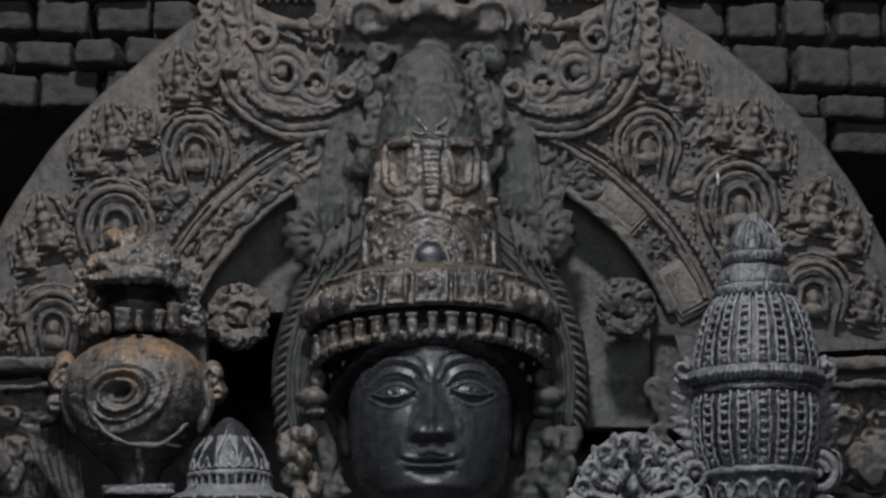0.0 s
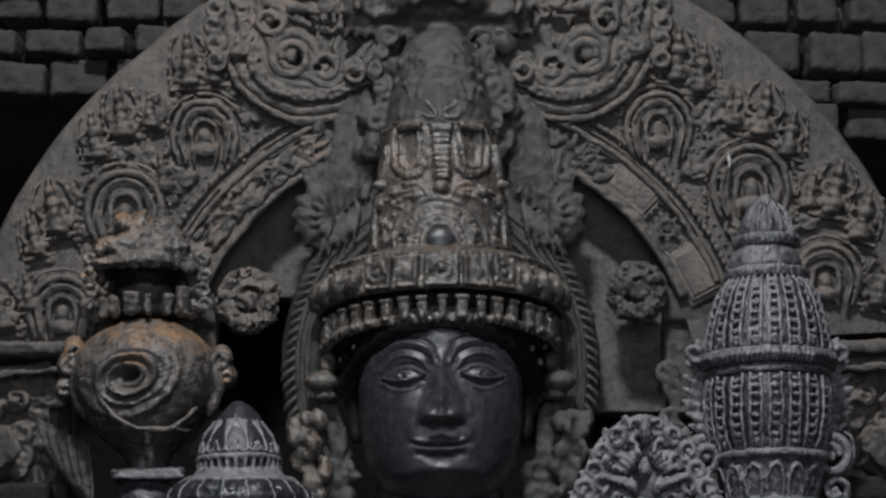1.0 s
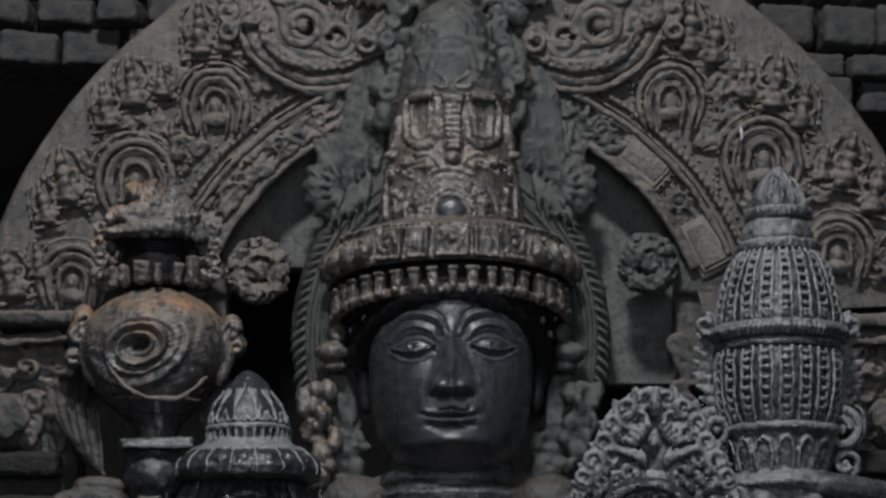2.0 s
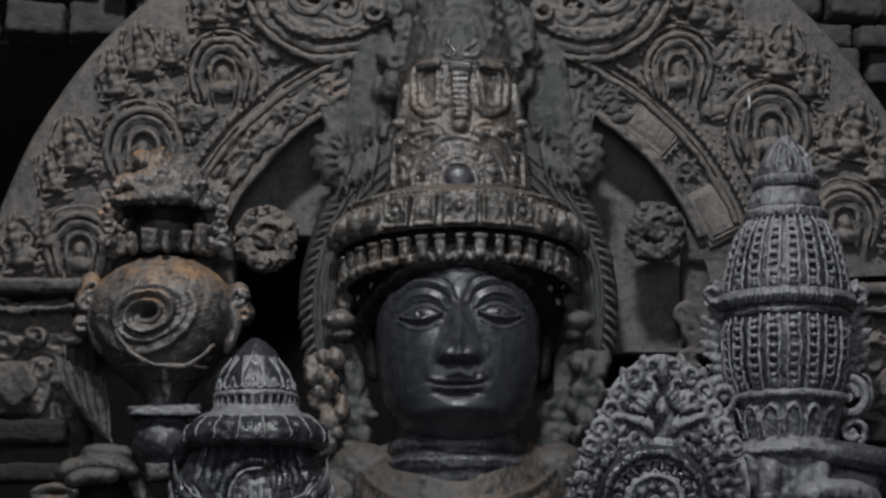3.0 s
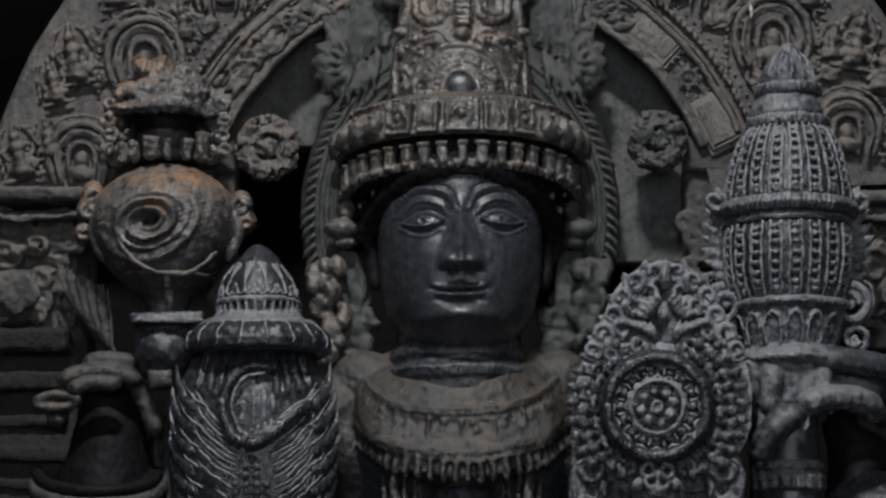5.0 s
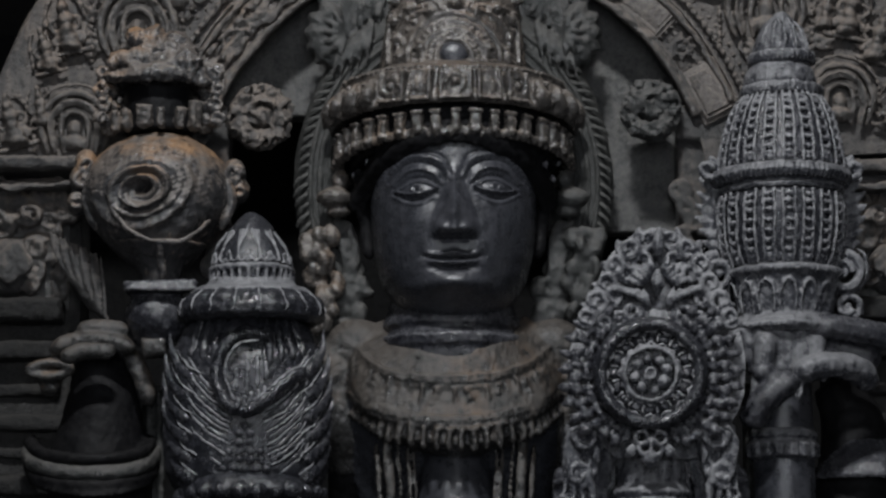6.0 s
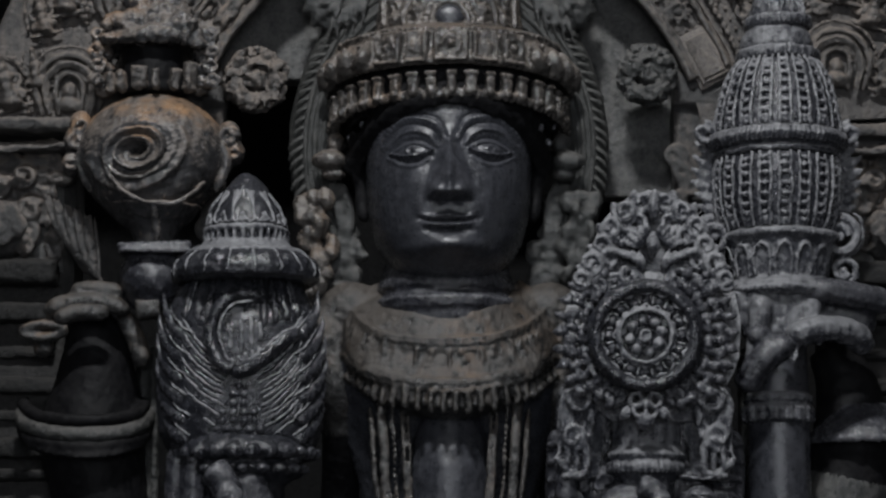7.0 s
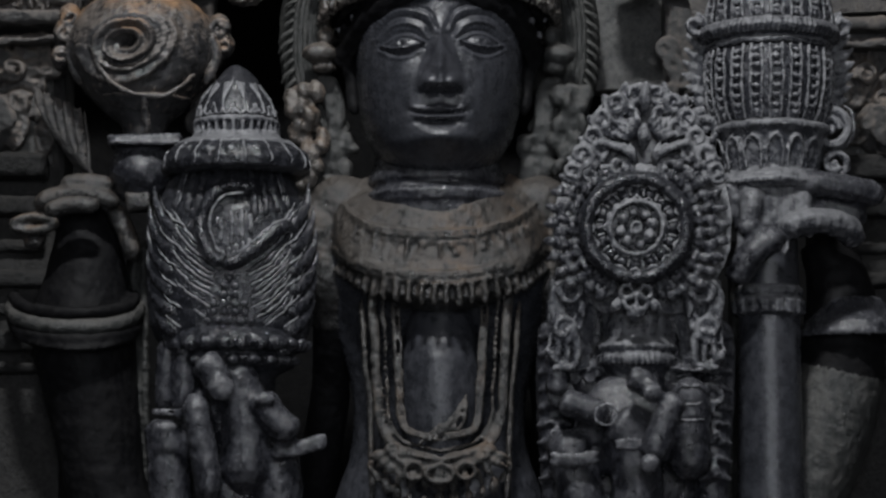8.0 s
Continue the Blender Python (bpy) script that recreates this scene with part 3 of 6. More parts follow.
        if math.hypot(u - 815, v - 291) > 90 and abs(u - 817) < cone_radius(v) - 8:
            c.ball(spot(u, v, cone_depth(u, v, -1)), np.array((rnd.uniform(3, 9), 5, rnd.uniform(3, 9))) * UNIT, 6, 5)
    # worn grey-green upper end: arches one over another
    c.use = 3
    for ru, rv, v0, t in ((58, 70, 40, 5), (42, 54, 36, 4), (26, 34, 34, 5), (44, 40, -28, 4), (26, 26, -30, 4)):
        pts = [(819 + ru * math.cos(b), v0 - rv * math.sin(b)) for b in np.radians(np.linspace(5, 175, 11))]
        cone_line(c, pts, t, 1, 26)
    for k in range(46):
        u, v = 817 + rnd.uniform(-84, 84), rnd.uniform(-70, 64)
        if abs(u - 817) < cone_radius(v) - 6:
            c.ball(spot(u, v, cone_depth(u, v, -1)), np.array((rnd.uniform(4, 9), 5, rnd.uniform(4, 10))) * UNIT, 6, 5)
    # worn leafy masses at both sides of the crown's upper end
    for s in (-1, 1):
        for k in range(34):
            v = rnd.uniform(-92, 130)
            off = rnd.uniform(62, 118) + max(0, v) * 0.25
            c.ball(spot(817 + s * off, v, 0.100 + rnd.uniform(-0.012, 0.01)), np.array((rnd.uniform(12, 26), 18, rnd.uniform(14, 34))) * UNIT, 9, 7)
        for k in range(6):
            curl(c, 817 + s * rnd.uniform(84, 120), -80 + 30 * k, rnd.uniform(13, 20), 0.082, rnd.uniform(0, 360), s, 0.42)
    # the cloth behind the crown, in long folds
    c0 = spot(818, 300, 0.150)
    c.lathe(c0, [(r * UNIT, (300 - v) * 1.015 * UNIT) for r, v in ((200, 440), (226, 380), (214, 320), (196, 250), (186, 180), (184, 100), (182, 40), (160, -30), (126, -84), (60, -124))], 96, 0.42, 26, 0.06)
    for s in (-1, 1):
        for k in range(7):
            line(c, [(818 + s * (60 + 13 * k), -80 + 8 * k), (818 + s * (104 + 13 * k), 0 + 12 * k), (818 + s * (122 + 13 * k), 110 + 18 * k), (818 + s * (128 + 12 * k), 200 + 10 * k)], rnd.uniform(5, 9), (0.108, 0.104, 0.106, 0.112), 20)
        for k in range(5):
            line(c, [(818 + s * (146 + 10 * k), 214 + 10 * k), (818 + s * (152 + 14 * k), 260 + 6 * k), (818 + s * (156 + 16 * k), 312 + 4 * k)], 9, (0.108, 0.096, 0.10), 14, 7, True)


def necklaces(c):
    rnd = random.Random(33)
    # shoulders and breast in one sweep, the collar lying flat on them
    c.use = 6
    loft(c, [[(700, 742, 0.09), (740, 790, 0.022), (817, 806, 0.006), (900, 788, 0.022), (940, 740, 0.09)],
             [(640, 770, 0.085), (692, 830, 0.022), (817, 850, -0.004), (926, 828, 0.022), (992, 770, 0.085)],
             [(622, 800, 0.08), (672, 862, 0.018), (817, 884, -0.010), (950, 860, 0.018), (1008, 800, 0.08)],
             [(620, 850, 0.075), (664, 900, 0.012), (817, 926, -0.018), (966, 898, 0.012), (1014, 850, 0.075)],
             [(630, 890, 0.07), (694, 948, 0.010), (817, 976, -0.020), (942, 948, 0.010), (1004, 890, 0.07)],
             [(640, 905, 0.085), (704, 965, 0.04), (817, 996, 0.010), (932, 965, 0.04), (994, 905, 0.085)],
             [(642, 905, 0.11), (704, 960, 0.075), (817, 990, 0.05), (932, 960, 0.075), (994, 905, 0.11)]], 48)
    ys = (0.080, 0.016, -0.009, 0.016, 0.080)
    for dv, r in ((0, 4), (9, 5), (19, 3)):
        line(c, [(634, 786 + dv), (690, 838 + dv), (817, 853 + dv), (930, 836 + dv), (1000, 786 + dv)], r, ys, 46)
    for dv, r in ((0, 4), (8, 6), (18, 4)):
        line(c, [(624, 862 + dv), (672, 902 + dv), (817, 926 + dv), (958, 900 + dv), (1008, 862 + dv)], r, (0.072, 0.011, -0.0195, 0.011, 0.072), 46)
    # worn field of small panels
    field = smooth([(634, 826, 0.072), (678, 868, 0.0155), (817, 893, -0.0125), (950, 866, 0.0155), (1000, 826, 0.072)], 31)
    for k, q in enumerate(field):
        if k % 3 == 0:
            c.block(spot(q[0], q[1], q[2]), np.array((5, 7, 38)) * UNIT, (k - 15) * -1.6, 0.4)
        elif k % 3 == 1:
            for j in range(3):
                c.ball(spot(q[0] + rnd.uniform(-2, 8), q[1] - 14 + 12 * j, q[2]), np.array((7, 4.5, 6)) * UNIT * rnd.uniform(0.5, 1.2), 6, 5)
    # fringe: narrow tassels with gaps over a dark underside
    low = smooth([(640, 908, 0.064), (696, 946, 0.008), (817, 968, -0.022), (940, 946, 0.008), (998, 906, 0.064)], 24)
    for k, q in enumerate(low):
        lean = (k - 11.5) * -2.4
        w = rnd.uniform(8, 11)
        c.block(spot(q[0], q[1] - 4, q[2] - 0.003), np.array((w, 12, 36)) * UNIT, lean, 0.45)
        c.ball(spot(q[0], q[1] + 15, q[2] - 0.002), np.array((w * 0.7, 7, 7)) * UNIT * rnd.uniform(0.8, 1.2), 7, 5)
        c.ball(spot(q[0] + 6, q[1] - 22, q[2] - 0.002), np.array((8, 6, 5)) * UNIT, 6, 5)
    for s in (-1, 1):
        c.ball(spot(817 + s * 172, 806, 0.094), np.array((66, 46, 62)) * UNIT, 18, 14)
        c.ball(spot(817 + s * 212, 850, 0.094), np.array((56, 46, 70)) * UNIT, 18, 14)
    # flat ribbons and beaded strings down both sides of the belly
    for s in (-1, 1):
        def down(off):
            return [(817 + s * (122 - off), 948), (817 + s * (116 - off), 1040), (817 + s * (112 - off), 1140), (817 + s * (106 - off), 1190), (817 + s * (78 - off * 0.7), 1238 - off * 0.7), (817, 1262 - off)]
        for off, r, fl in ((0, 10, 0.5), (36, 4, 1.0), (46, 3, 1.0)):
            line(c, down(off), r, (0.03, 0.014, 0.012, 0.010, 0.0, -0.010), 44, 8, False, fl)
        bead_line(c, down(18), 46, 5, 0.008)
        line(c, [(817 + s * 140, 970), (817 + s * 134, 1060), (817 + s * 124, 1160), (817 + s * 122, 1280), (817 + s * 118, 1400)], 6, (0.045, 0.03, 0.028, 0.026, 0.03), 30)
    # leafy pendant fringe at the turn of the strings
    for k in range(13):
        a = math.radians(196 + 12.3 * k)
        uu, vv = 817 + 112 * math.cos(a), 1232 - 70 * math.sin(a)
        petal(c, uu, vv, rnd.uniform(34, 50), rnd.uniform(13, 20), -0.002, math.degrees(a) + rnd.uniform(-14, 14), 0.6)
        curl(c, 817 + 90 * math.cos(a), 1226 - 52 * math.sin(a), rnd.uniform(9, 13), -0.006, math.degrees(a), 1, 0.4)
        c.ball(spot(817 + 126 * math.cos(a), 1250 - 84 * math.sin(a), 0.002), np.array((9, 8, 15)) * UNIT * rnd.uniform(0.7, 1.2), 7, 5)
    ring(c, 817, 1288, 24, 16, 5, -0.016, 20)
    for s in (-1, 1):
        ring(c, 817 + s * 46, 1282, 17, 15, 4, -0.012, 18)
        line(c, [(817 + s * 14, 1260), (817 + s * 52, 1250), (817 + s * 84, 1224)], 4, (-0.014, -0.008, 0.0), 14)
    c.ball(spot(817, 1288, -0.013), np.array((14, 9, 9)) * UNIT)
    # slanting folds on the lower belly
    for k in range(5):
        line(c, [(779 + 15 * k, 1232 - 3 * k), (808 + 13 * k, 1204 - 4 * k), (842 + 6 * k, 1160 - 6 * k)], 3.5, (0.010, 0.007, 0.014), 14, 6)


def arms(c):
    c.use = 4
    # raised rear forearms, blackened where the emblems above would shade them
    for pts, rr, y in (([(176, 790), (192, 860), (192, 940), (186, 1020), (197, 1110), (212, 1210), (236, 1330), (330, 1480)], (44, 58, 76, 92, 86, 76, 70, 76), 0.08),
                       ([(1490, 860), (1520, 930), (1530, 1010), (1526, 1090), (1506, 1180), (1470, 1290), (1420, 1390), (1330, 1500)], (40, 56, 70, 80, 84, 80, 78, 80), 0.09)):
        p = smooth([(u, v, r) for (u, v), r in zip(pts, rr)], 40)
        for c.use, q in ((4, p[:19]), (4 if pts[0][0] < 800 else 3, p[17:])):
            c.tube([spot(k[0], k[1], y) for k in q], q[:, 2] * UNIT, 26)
    # cuffs: a sagging banded ring on one arm, a flared toothed rim on the other
    for v, rv, r, out, c.use in ((968, 30, 12, 0, 4), (988, 36, 15, 4, 3), (1008, 38, 13, 2, 4), (1022, 38, 8, 0, 4)):
        q = [(172 + (106 + out) * math.cos(b), v - rv * math.sin(b), 0.075 + 0.070 * math.sin(b)) for b in np.radians(np.linspace(168, 372, 30))]
        c.tube([spot(*k) for k in q], r * UNIT, 9)
    for b in np.radians(np.linspace(176, 364, 44)):
        c.ball(spot(172 + 110 * math.cos(b), 1024 - 40 * math.sin(b), 0.068 + 0.072 * math.sin(b)), 5 * UNIT, 5, 4)
    c.use = 2
    u, r, v = 1546, 94, 1000
    turned(c, u, 0.08, [(r - 40, v - 44), (r - 22, v - 20), (r - 4, v - 4), (r + 2, v + 6), (r - 3, v + 14), (r - 14, v + 20), (r - 40, v + 26)], v, seg=64)
    for a in np.linspace(-90, 90, 30):
        q = spot(u, v + 14, 0.08) + np.array(((r + 1) * math.sin(math.radians(a)), -(r + 1) * math.cos(math.radians(a)), (-r * 0.176 * 1.0))) * UNIT
        c.ball(q, np.array((5, 6, 9)) * UNIT, 5, 4)
    # upper arms beside the breast, dusty above, painted near-black as shade below
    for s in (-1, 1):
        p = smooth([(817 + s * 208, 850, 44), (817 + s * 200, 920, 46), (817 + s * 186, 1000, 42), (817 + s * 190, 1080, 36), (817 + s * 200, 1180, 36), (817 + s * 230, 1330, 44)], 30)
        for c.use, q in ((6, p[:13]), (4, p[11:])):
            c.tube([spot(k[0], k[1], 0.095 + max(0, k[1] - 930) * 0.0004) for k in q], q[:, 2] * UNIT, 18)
    c.use = 6
    # rear grip under the shell
    for pts, r, y in (([(100, 806), (140, 790), (200, 786), (250, 802)], 17, 0.025), ([(118, 818), (160, 806), (215, 806)], 16, 0.002),
                      ([(84, 826), (98, 850), (104, 884)], 20, 0.045), ([(240, 806), (262, 850), (276, 900)], 18, 0.045), ([(150, 770), (190, 762), (240, 770)], 16, 0.03)):
        line(c, pts, r, y, 14, 10)
    ring(c, 100, 838, 36, 12, 9, 0.03, 20)
    c.block(spot(285, 800, 0.02), np.array((46, 40, 34)) * UNIT, -6, 0.3)
    c.use = 5
    # rear grip on the mace: palm, a long finger hanging down, a bent finger with its ring
    c.block(spot(1404, 806, -0.012), np.array((128, 60, 96)) * UNIT, 5, 0.3)
    c.block(spot(1352, 790, -0.006), np.array((64, 56, 70)) * UNIT, -14, 0.4)
    line(c, [(1368, 776), (1362, 830), (1348, 890), (1336, 946)], 22, (-0.034, -0.036, -0.038, -0.034), 20, 10, True)
    c.use = 2
    line(c, [(1420, 770), (1480, 766), (1540, 776), (1600, 788)], 25, (-0.016, -0.02, -0.012, 0.0), 18, 10)
    line(c, [(1444, 808), (1500, 812), (1570, 826)], 24, 0.006, 16, 10)
    line(c, [(1336, 944), (1356, 908), (1384, 880), (1420, 858)], 25, (-0.036, -0.044, -0.048, -0.046), 18, 10)
    c.ball(spot(1364, 846, -0.044), np.array((24, 18, 20)) * UNIT, 12, 9)
    c.use = 5
    line(c, [(1418, 856), (1450, 840), (1490, 834), (1536, 846), (1552, 872)], 24, (-0.046, -0.044, -0.036, -0.02, 0.0), 20, 10)
    ring(c, 1424, 866, 8, 28, 4, -0.048, 18)
    ring(c, 1470, 840, 6, 26, 3, -0.042, 16)
    c.use = 2
    # front fingers round the two lower emblems
    for pts, r, y in (([(337, 1050), (334, 1110), (330, 1180)], 20, -0.075), ([(372, 1046), (366, 1110), (358, 1180)], 21, -0.085), ([(330, 1190), (336, 1260), (345, 1400)], 38, -0.06),
                      ([(392, 1090), (414, 1110), (428, 1140)], 26, -0.125), ([(382, 1150), (390, 1210), (404, 1290), (408, 1340)], 24, -0.115), ([(440, 1090), (470, 1180), (470, 1330)], 44, -0.085),
                      ([(498, 1150), (520, 1190), (560, 1226)], 27, -0.105), ([(520, 1240), (530, 1320), (520, 1420)], 42, -0.07)):
        line(c, pts, r, y, 16, 12)
    c.ball(spot(446, 1185, -0.066), np.array((82, 44, 92)) * UNIT, 20, 16)
    c.ball(spot(1146, 1205, -0.062), np.array((86, 44, 90)) * UNIT, 20, 16)
    c.ball(spot(428, 1142, -0.140), np.array((24, 10, 22)) * UNIT, 10, 7)
    ring(c, 505, 1158, 17, 7, 4, -0.125, 18)
    for v in (1176, 1186):
        line(c, [(300, v), (345, v + 4), (385, v + 2)], 4, -0.112, 10)
    for dv in (0, 12):
        line(c, [(520, 1246 + dv), (570, 1240 + dv), (618, 1224 + dv)], 9, -0.10, 14)
    for pts, r, y in (([(1030, 1160), (1060, 1170), (1115, 1188)], 24, -0.10), ([(1150, 1120), (1176, 1130), (1192, 1146)], 22, -0.12), ([(1238, 1150), (1214, 1200), (1190, 1272)], 24, -0.125),
                      ([(1120, 1190), (1160, 1240), (1170, 1400)], 46, -0.075), ([(1258, 1120), (1262, 1200), (1256, 1300)], 34, -0.07), ([(1022, 1070), (1024, 1110), (1024, 1150)], 20, -0.07),
                      ([(1040, 1210), (1060, 1300), (1090, 1420)], 40, -0.07)):
        line(c, pts, r, y, 16, 12)
    ring(c, 1112, 1188, 20, 20, 4, -0.136, 20)
    c.ball(spot(1192, 1148, -0.135), np.array((18, 10, 18)) * UNIT, 10, 7)
    c.ball(spot(1188, 1276, -0.150), np.array((18, 10, 18)) * UNIT, 10, 7)
    for dv in (0, 13):
        line(c, [(1010, 1258 + dv), (1050, 1262 + dv), (1100, 1254 + dv)], 7, -0.105, 12)
        line(c, [(1125, 1235 + dv), (1160, 1232 + dv), (1180, 1236 + dv)], 5, -0.125, 10)
    for k in range(4):
        line(c, [(1225, 1100 + 30 * k), (1260, 1106 + 30 * k), (1290, 1100 + 30 * k)], 4, -0.102, 10)


def build_statue():
    face = Clay(POLISHED)
    face.wear = 0.25
    head(face)
    c = Clay(POLISHED, CROWN, DARK, GREY, SHADE_BLACK, BLUE, CHEST)
    crown(c)
    # neck with three folds
    c.use = 2
    turned(c, 812, 0.084, [(98, 640), (114, 716), (122, 730), (126, 742), (119, 752), (129, 766), (132, 778), (126, 788), (127, 802), (118, 820), (100, 836)], 740, seg=64, steps=44)
    for a in np.linspace(-75, 75, 40):
        q = spot(812, 766, 0.084) + np.array((130 * math.sin(math.radians(a)), -130 * math.cos(math.radians(a)), -22)) * UNIT
        c.ball(q, 5 * UNIT, 5, 4)
    # ears with their drops and locks of hair
    for s in (-1, 1):
        c.use = 4
        line(c, [(815 + s * 148, 500), (815 + s * 158, 540), (815 + s * 154, 600), (815 + s * 148, 640)], 13, 0.075, 16, 9)
        c.use, c.wear = (1 if s < 0 else 3), 2.5
        u0 = 815 + s * 208
        # plug of the ear, a lumpy drop under it and worn locks down to the shoulder
        c.ball(spot(u0 + s * 2, 532, 0.075), np.array((34, 24, 20)) * UNIT, 14, 10)
        c.ball(spot(u0 - s * 8, 500, 0.08), np.array((17, 18, 20)) * UNIT)
        c.ball(spot(u0 - s * 4, 556, 0.08), np.array((24, 20, 12)) * UNIT)
        for k in range(34):
            v = 590 + 5.2 * k
            w = 26 + 8 * math.sin(k * 0.5)
            c.ball(spot(u0 + s * (24 + 8 * math.sin(k * 0.23)) + random.uniform(-w, w) * 0.8, v + random.uniform(-6, 6), 0.086 + random.uniform(-0.004, 0.008)), np.array((random.uniform(9, 18), 13, random.uniform(12, 24))) * UNIT, 9, 7)
        c.use = 3
        for k in range(5):
            line(c, [(u0 - s * (20 - 6 * k), 570), (u0 - s * (34 - 4 * k), 620 + 8 * k), (u0 - s * (30 - 2 * k), 690), (u0 - s * (44 - 4 * k), 756)], random.uniform(6, 11), 0.10, 18)
        for k in range(16):
            c.ball(spot(815 + s * random.uniform(150, 205), random.uniform(640, 775), 0.102), np.array((random.uniform(12, 22), 16, random.uniform(10, 22))) * UNIT, 9, 7)
        c.wear = 1.5
    # torso down to the plinth
    c.use, c.wear = 0, 0.6
    rows = [(100, 790), (170, 812), (228, 840), (244, 880), (232, 940), (196, 1010), (170, 1080), (154, 1160), (160, 1240), (190, 1330), (225, 1480), (215, 1800), (190, 2300), (210, 2600)]
    c.lathe(spot(817, 1000, 0.125), [(r * UNIT, (1000 - v) * 1.015 * UNIT) for r, v in rows], 72, 0.62, steps=90)
    c.ball(spot(817, 1130, 0.052), np.array((74, 76, 190)) * UNIT, 36, 30)
    c.wear = 1.3
    necklaces(c)
    arms(c)
    # melt each kind of stone by itself, then join all into one mesh
    bm = bmesh.new()
    pieces = [(face.mesh("face"), 0)]
    verts = np.concatenate(c.verts)
    kind_of = np.array(c.index)
    for k, (stuff, voxel) in enumerate(((POLISHED, 0.0040), (CROWN, 0.0016), (DARK, 0.0029), (GREY, 0.0024), (SHADE_BLACK, 0.0032), (BLUE, 0.0026), (CHEST, 0.0020))):
        one = Clay(stuff)
        faces = [f for f, i in zip(c.faces, kind_of) if i == k]
        used = np.unique(np.concatenate([np.array(f) for f in faces]))
        place = np.full(len(verts), -1)
        place[used] = np.arange(len(used))
        one.add(verts[used], [tuple(place[list(f)]) for f in faces])
        one.voxel = voxel
        pieces.append((one.mesh("stone"), k))
    for me, k in pieces:
        first = len(bm.faces)
        bm.from_mesh(me)
        bm.faces.ensure_lookup_table()
        for f in bm.faces[first:]:
            f.material_index = k
        bpy.data.meshes.remove(me)
    me = bpy.data.meshes.new("statue")
    bm.to_mesh(me)
    bm.free()
    for m in (POLISHED, CROWN, DARK, GREY, SHADE_BLACK, BLUE, CHEST):
        me.materials.append(m)
    me.shade_smooth()
    ob = new("statue", me)
    return tagged(ob, "dark polished schist deity statue with tall dusty carved crown", "statue")


statue = build_statue()

# ---- plinth ----
plinth_mesh = Clay(SLAB)
plinth_mesh.block((0.02, 0.12, 0.20), (1.5, 0.75, 0.40), 0, 0.05)
plinth_mesh.block((0.02, 0.12, 0.44), (1.3, 0.65, 0.10), 0, 0.2)
tagged(new("plinth", plinth_mesh.mesh("plinth")), "low dark stone plinth under the statue", "plinth")

# ---- the tall mace ----


def build_mace():
    mace = thing("mace", "tall blue-grey stone mace with beaded ribs beside the statue", "mace")
    U, Y = 1395, 0.022

    def piece(name, rows, label="", **more):
        c = Clay(DARK if "bell" in name else BLUE)
        more.setdefault("seg", 56)
        turned(c, U, Y, rows, 450, **more)
        return c, name, label

    c, *_ = piece("finial", [(2, 206), (16, 212), (34, 232), (45, 256), (47, 270), (40, 276)], flutes=12, depth=0.18, steps=16, seg=72)
    for k in range(-3, 4):
        a = math.radians(k * 28)
        c.tube([spot(U, v, Y) + np.array((r * math.sin(a), -r * math.cos(a), -r * 0.176)) * UNIT for r, v in ((6, 208), (36, 230), (47, 254), (48, 270))], 3 * UNIT, 5)
    part("finial", c, mace, voxel=0.0015)
    for n, (v, r, cnt, br) in enumerate(((280, 56, 26, 8), (338, 70, 32, 8))):
        c, *_ = piece("bead_ring", [(r - 14, v - 14), (r, v - 10), (r + 2, v), (r - 2, v + 12), (r - 14, v + 14)])
        for a in np.linspace(-100, 100, cnt):
            b = math.radians(a)
            c.ball(spot(U, v, Y) + np.array(((r + 2) * math.sin(b), -(r + 2) * math.cos(b), -r * 0.176)) * UNIT, np.array((4.5, 5, br + 4)) * UNIT, 6, 5)
        part("bead_ring", c, mace, voxel=0.0015)
    c, *_ = piece("fluted_neck", [(50, 288), (60, 300), (66, 318), (64, 330)], flutes=22, depth=0.2, steps=10, seg=132)
    part("fluted_neck", c, mace, voxel=0.0015)

    def ribs(parent, rows):
        prof = smooth([(r, v, 0) for r, v in rows], 16)
        for k in range(-5, 6):
            a = k * 18.5
            c = Clay(BLUE)
            for off in (-5.2, 5.2):
                b = math.radians(a + off)
                c.tube([spot(U, v, Y) + np.array(((r + 5) * math.sin(b), -(r + 5) * math.cos(b), -r * 0.176)) * UNIT for r, v, _ in prof], 3.6 * UNIT, 5)
            b = math.radians(a)
            for r, v, _ in smooth([(r, v, 0) for r, v in rows], 11)[1:-1]:
                c.ball(spot(U, v, Y) + np.array(((r + 3) * math.sin(b), -(r + 3) * math.cos(b), -r * 0.176)) * UNIT, np.array((7, 6, 5)) * UNIT, 6, 5)
            part("beaded_rib", c, parent, voxel=0.0014)

    rows = [(66, 348), (84, 372), (98, 410), (106, 450), (108, 470)]
    c, *_ = piece("upper_bell", [(50, 344), *rows, (90, 476)], flutes=22, depth=0.10, steps=24, seg=132)
    ribs(part("upper_bell", c, mace, voxel=0.0015), rows)
    c, *_ = piece("rope_ring", [(100, 464), (116, 470), (121, 480), (116, 494), (104, 500), (112, 504), (110, 512), (95, 516)])
    for a in np.linspace(-110, 110, 52):
        b = math.radians(a)
        p = spot(U, 482, Y) + np.array((0, 0, -120 * 0.176)) * UNIT
        o = np.array((math.sin(b), -math.cos(b), 0))
        t = np.array((math.cos(b), math.sin(b), 0))
        c.tube([p + o * 118 * UNIT + t * 3 * UNIT + np.array((0, 0, 12)) * UNIT, p + o * 124 * UNIT, p + o * 117 * UNIT - t * 3 * UNIT - np.array((0, 0, 12)) * UNIT], 4 * UNIT, 5)
    part("rope_ring", c, mace, voxel=0.0014)
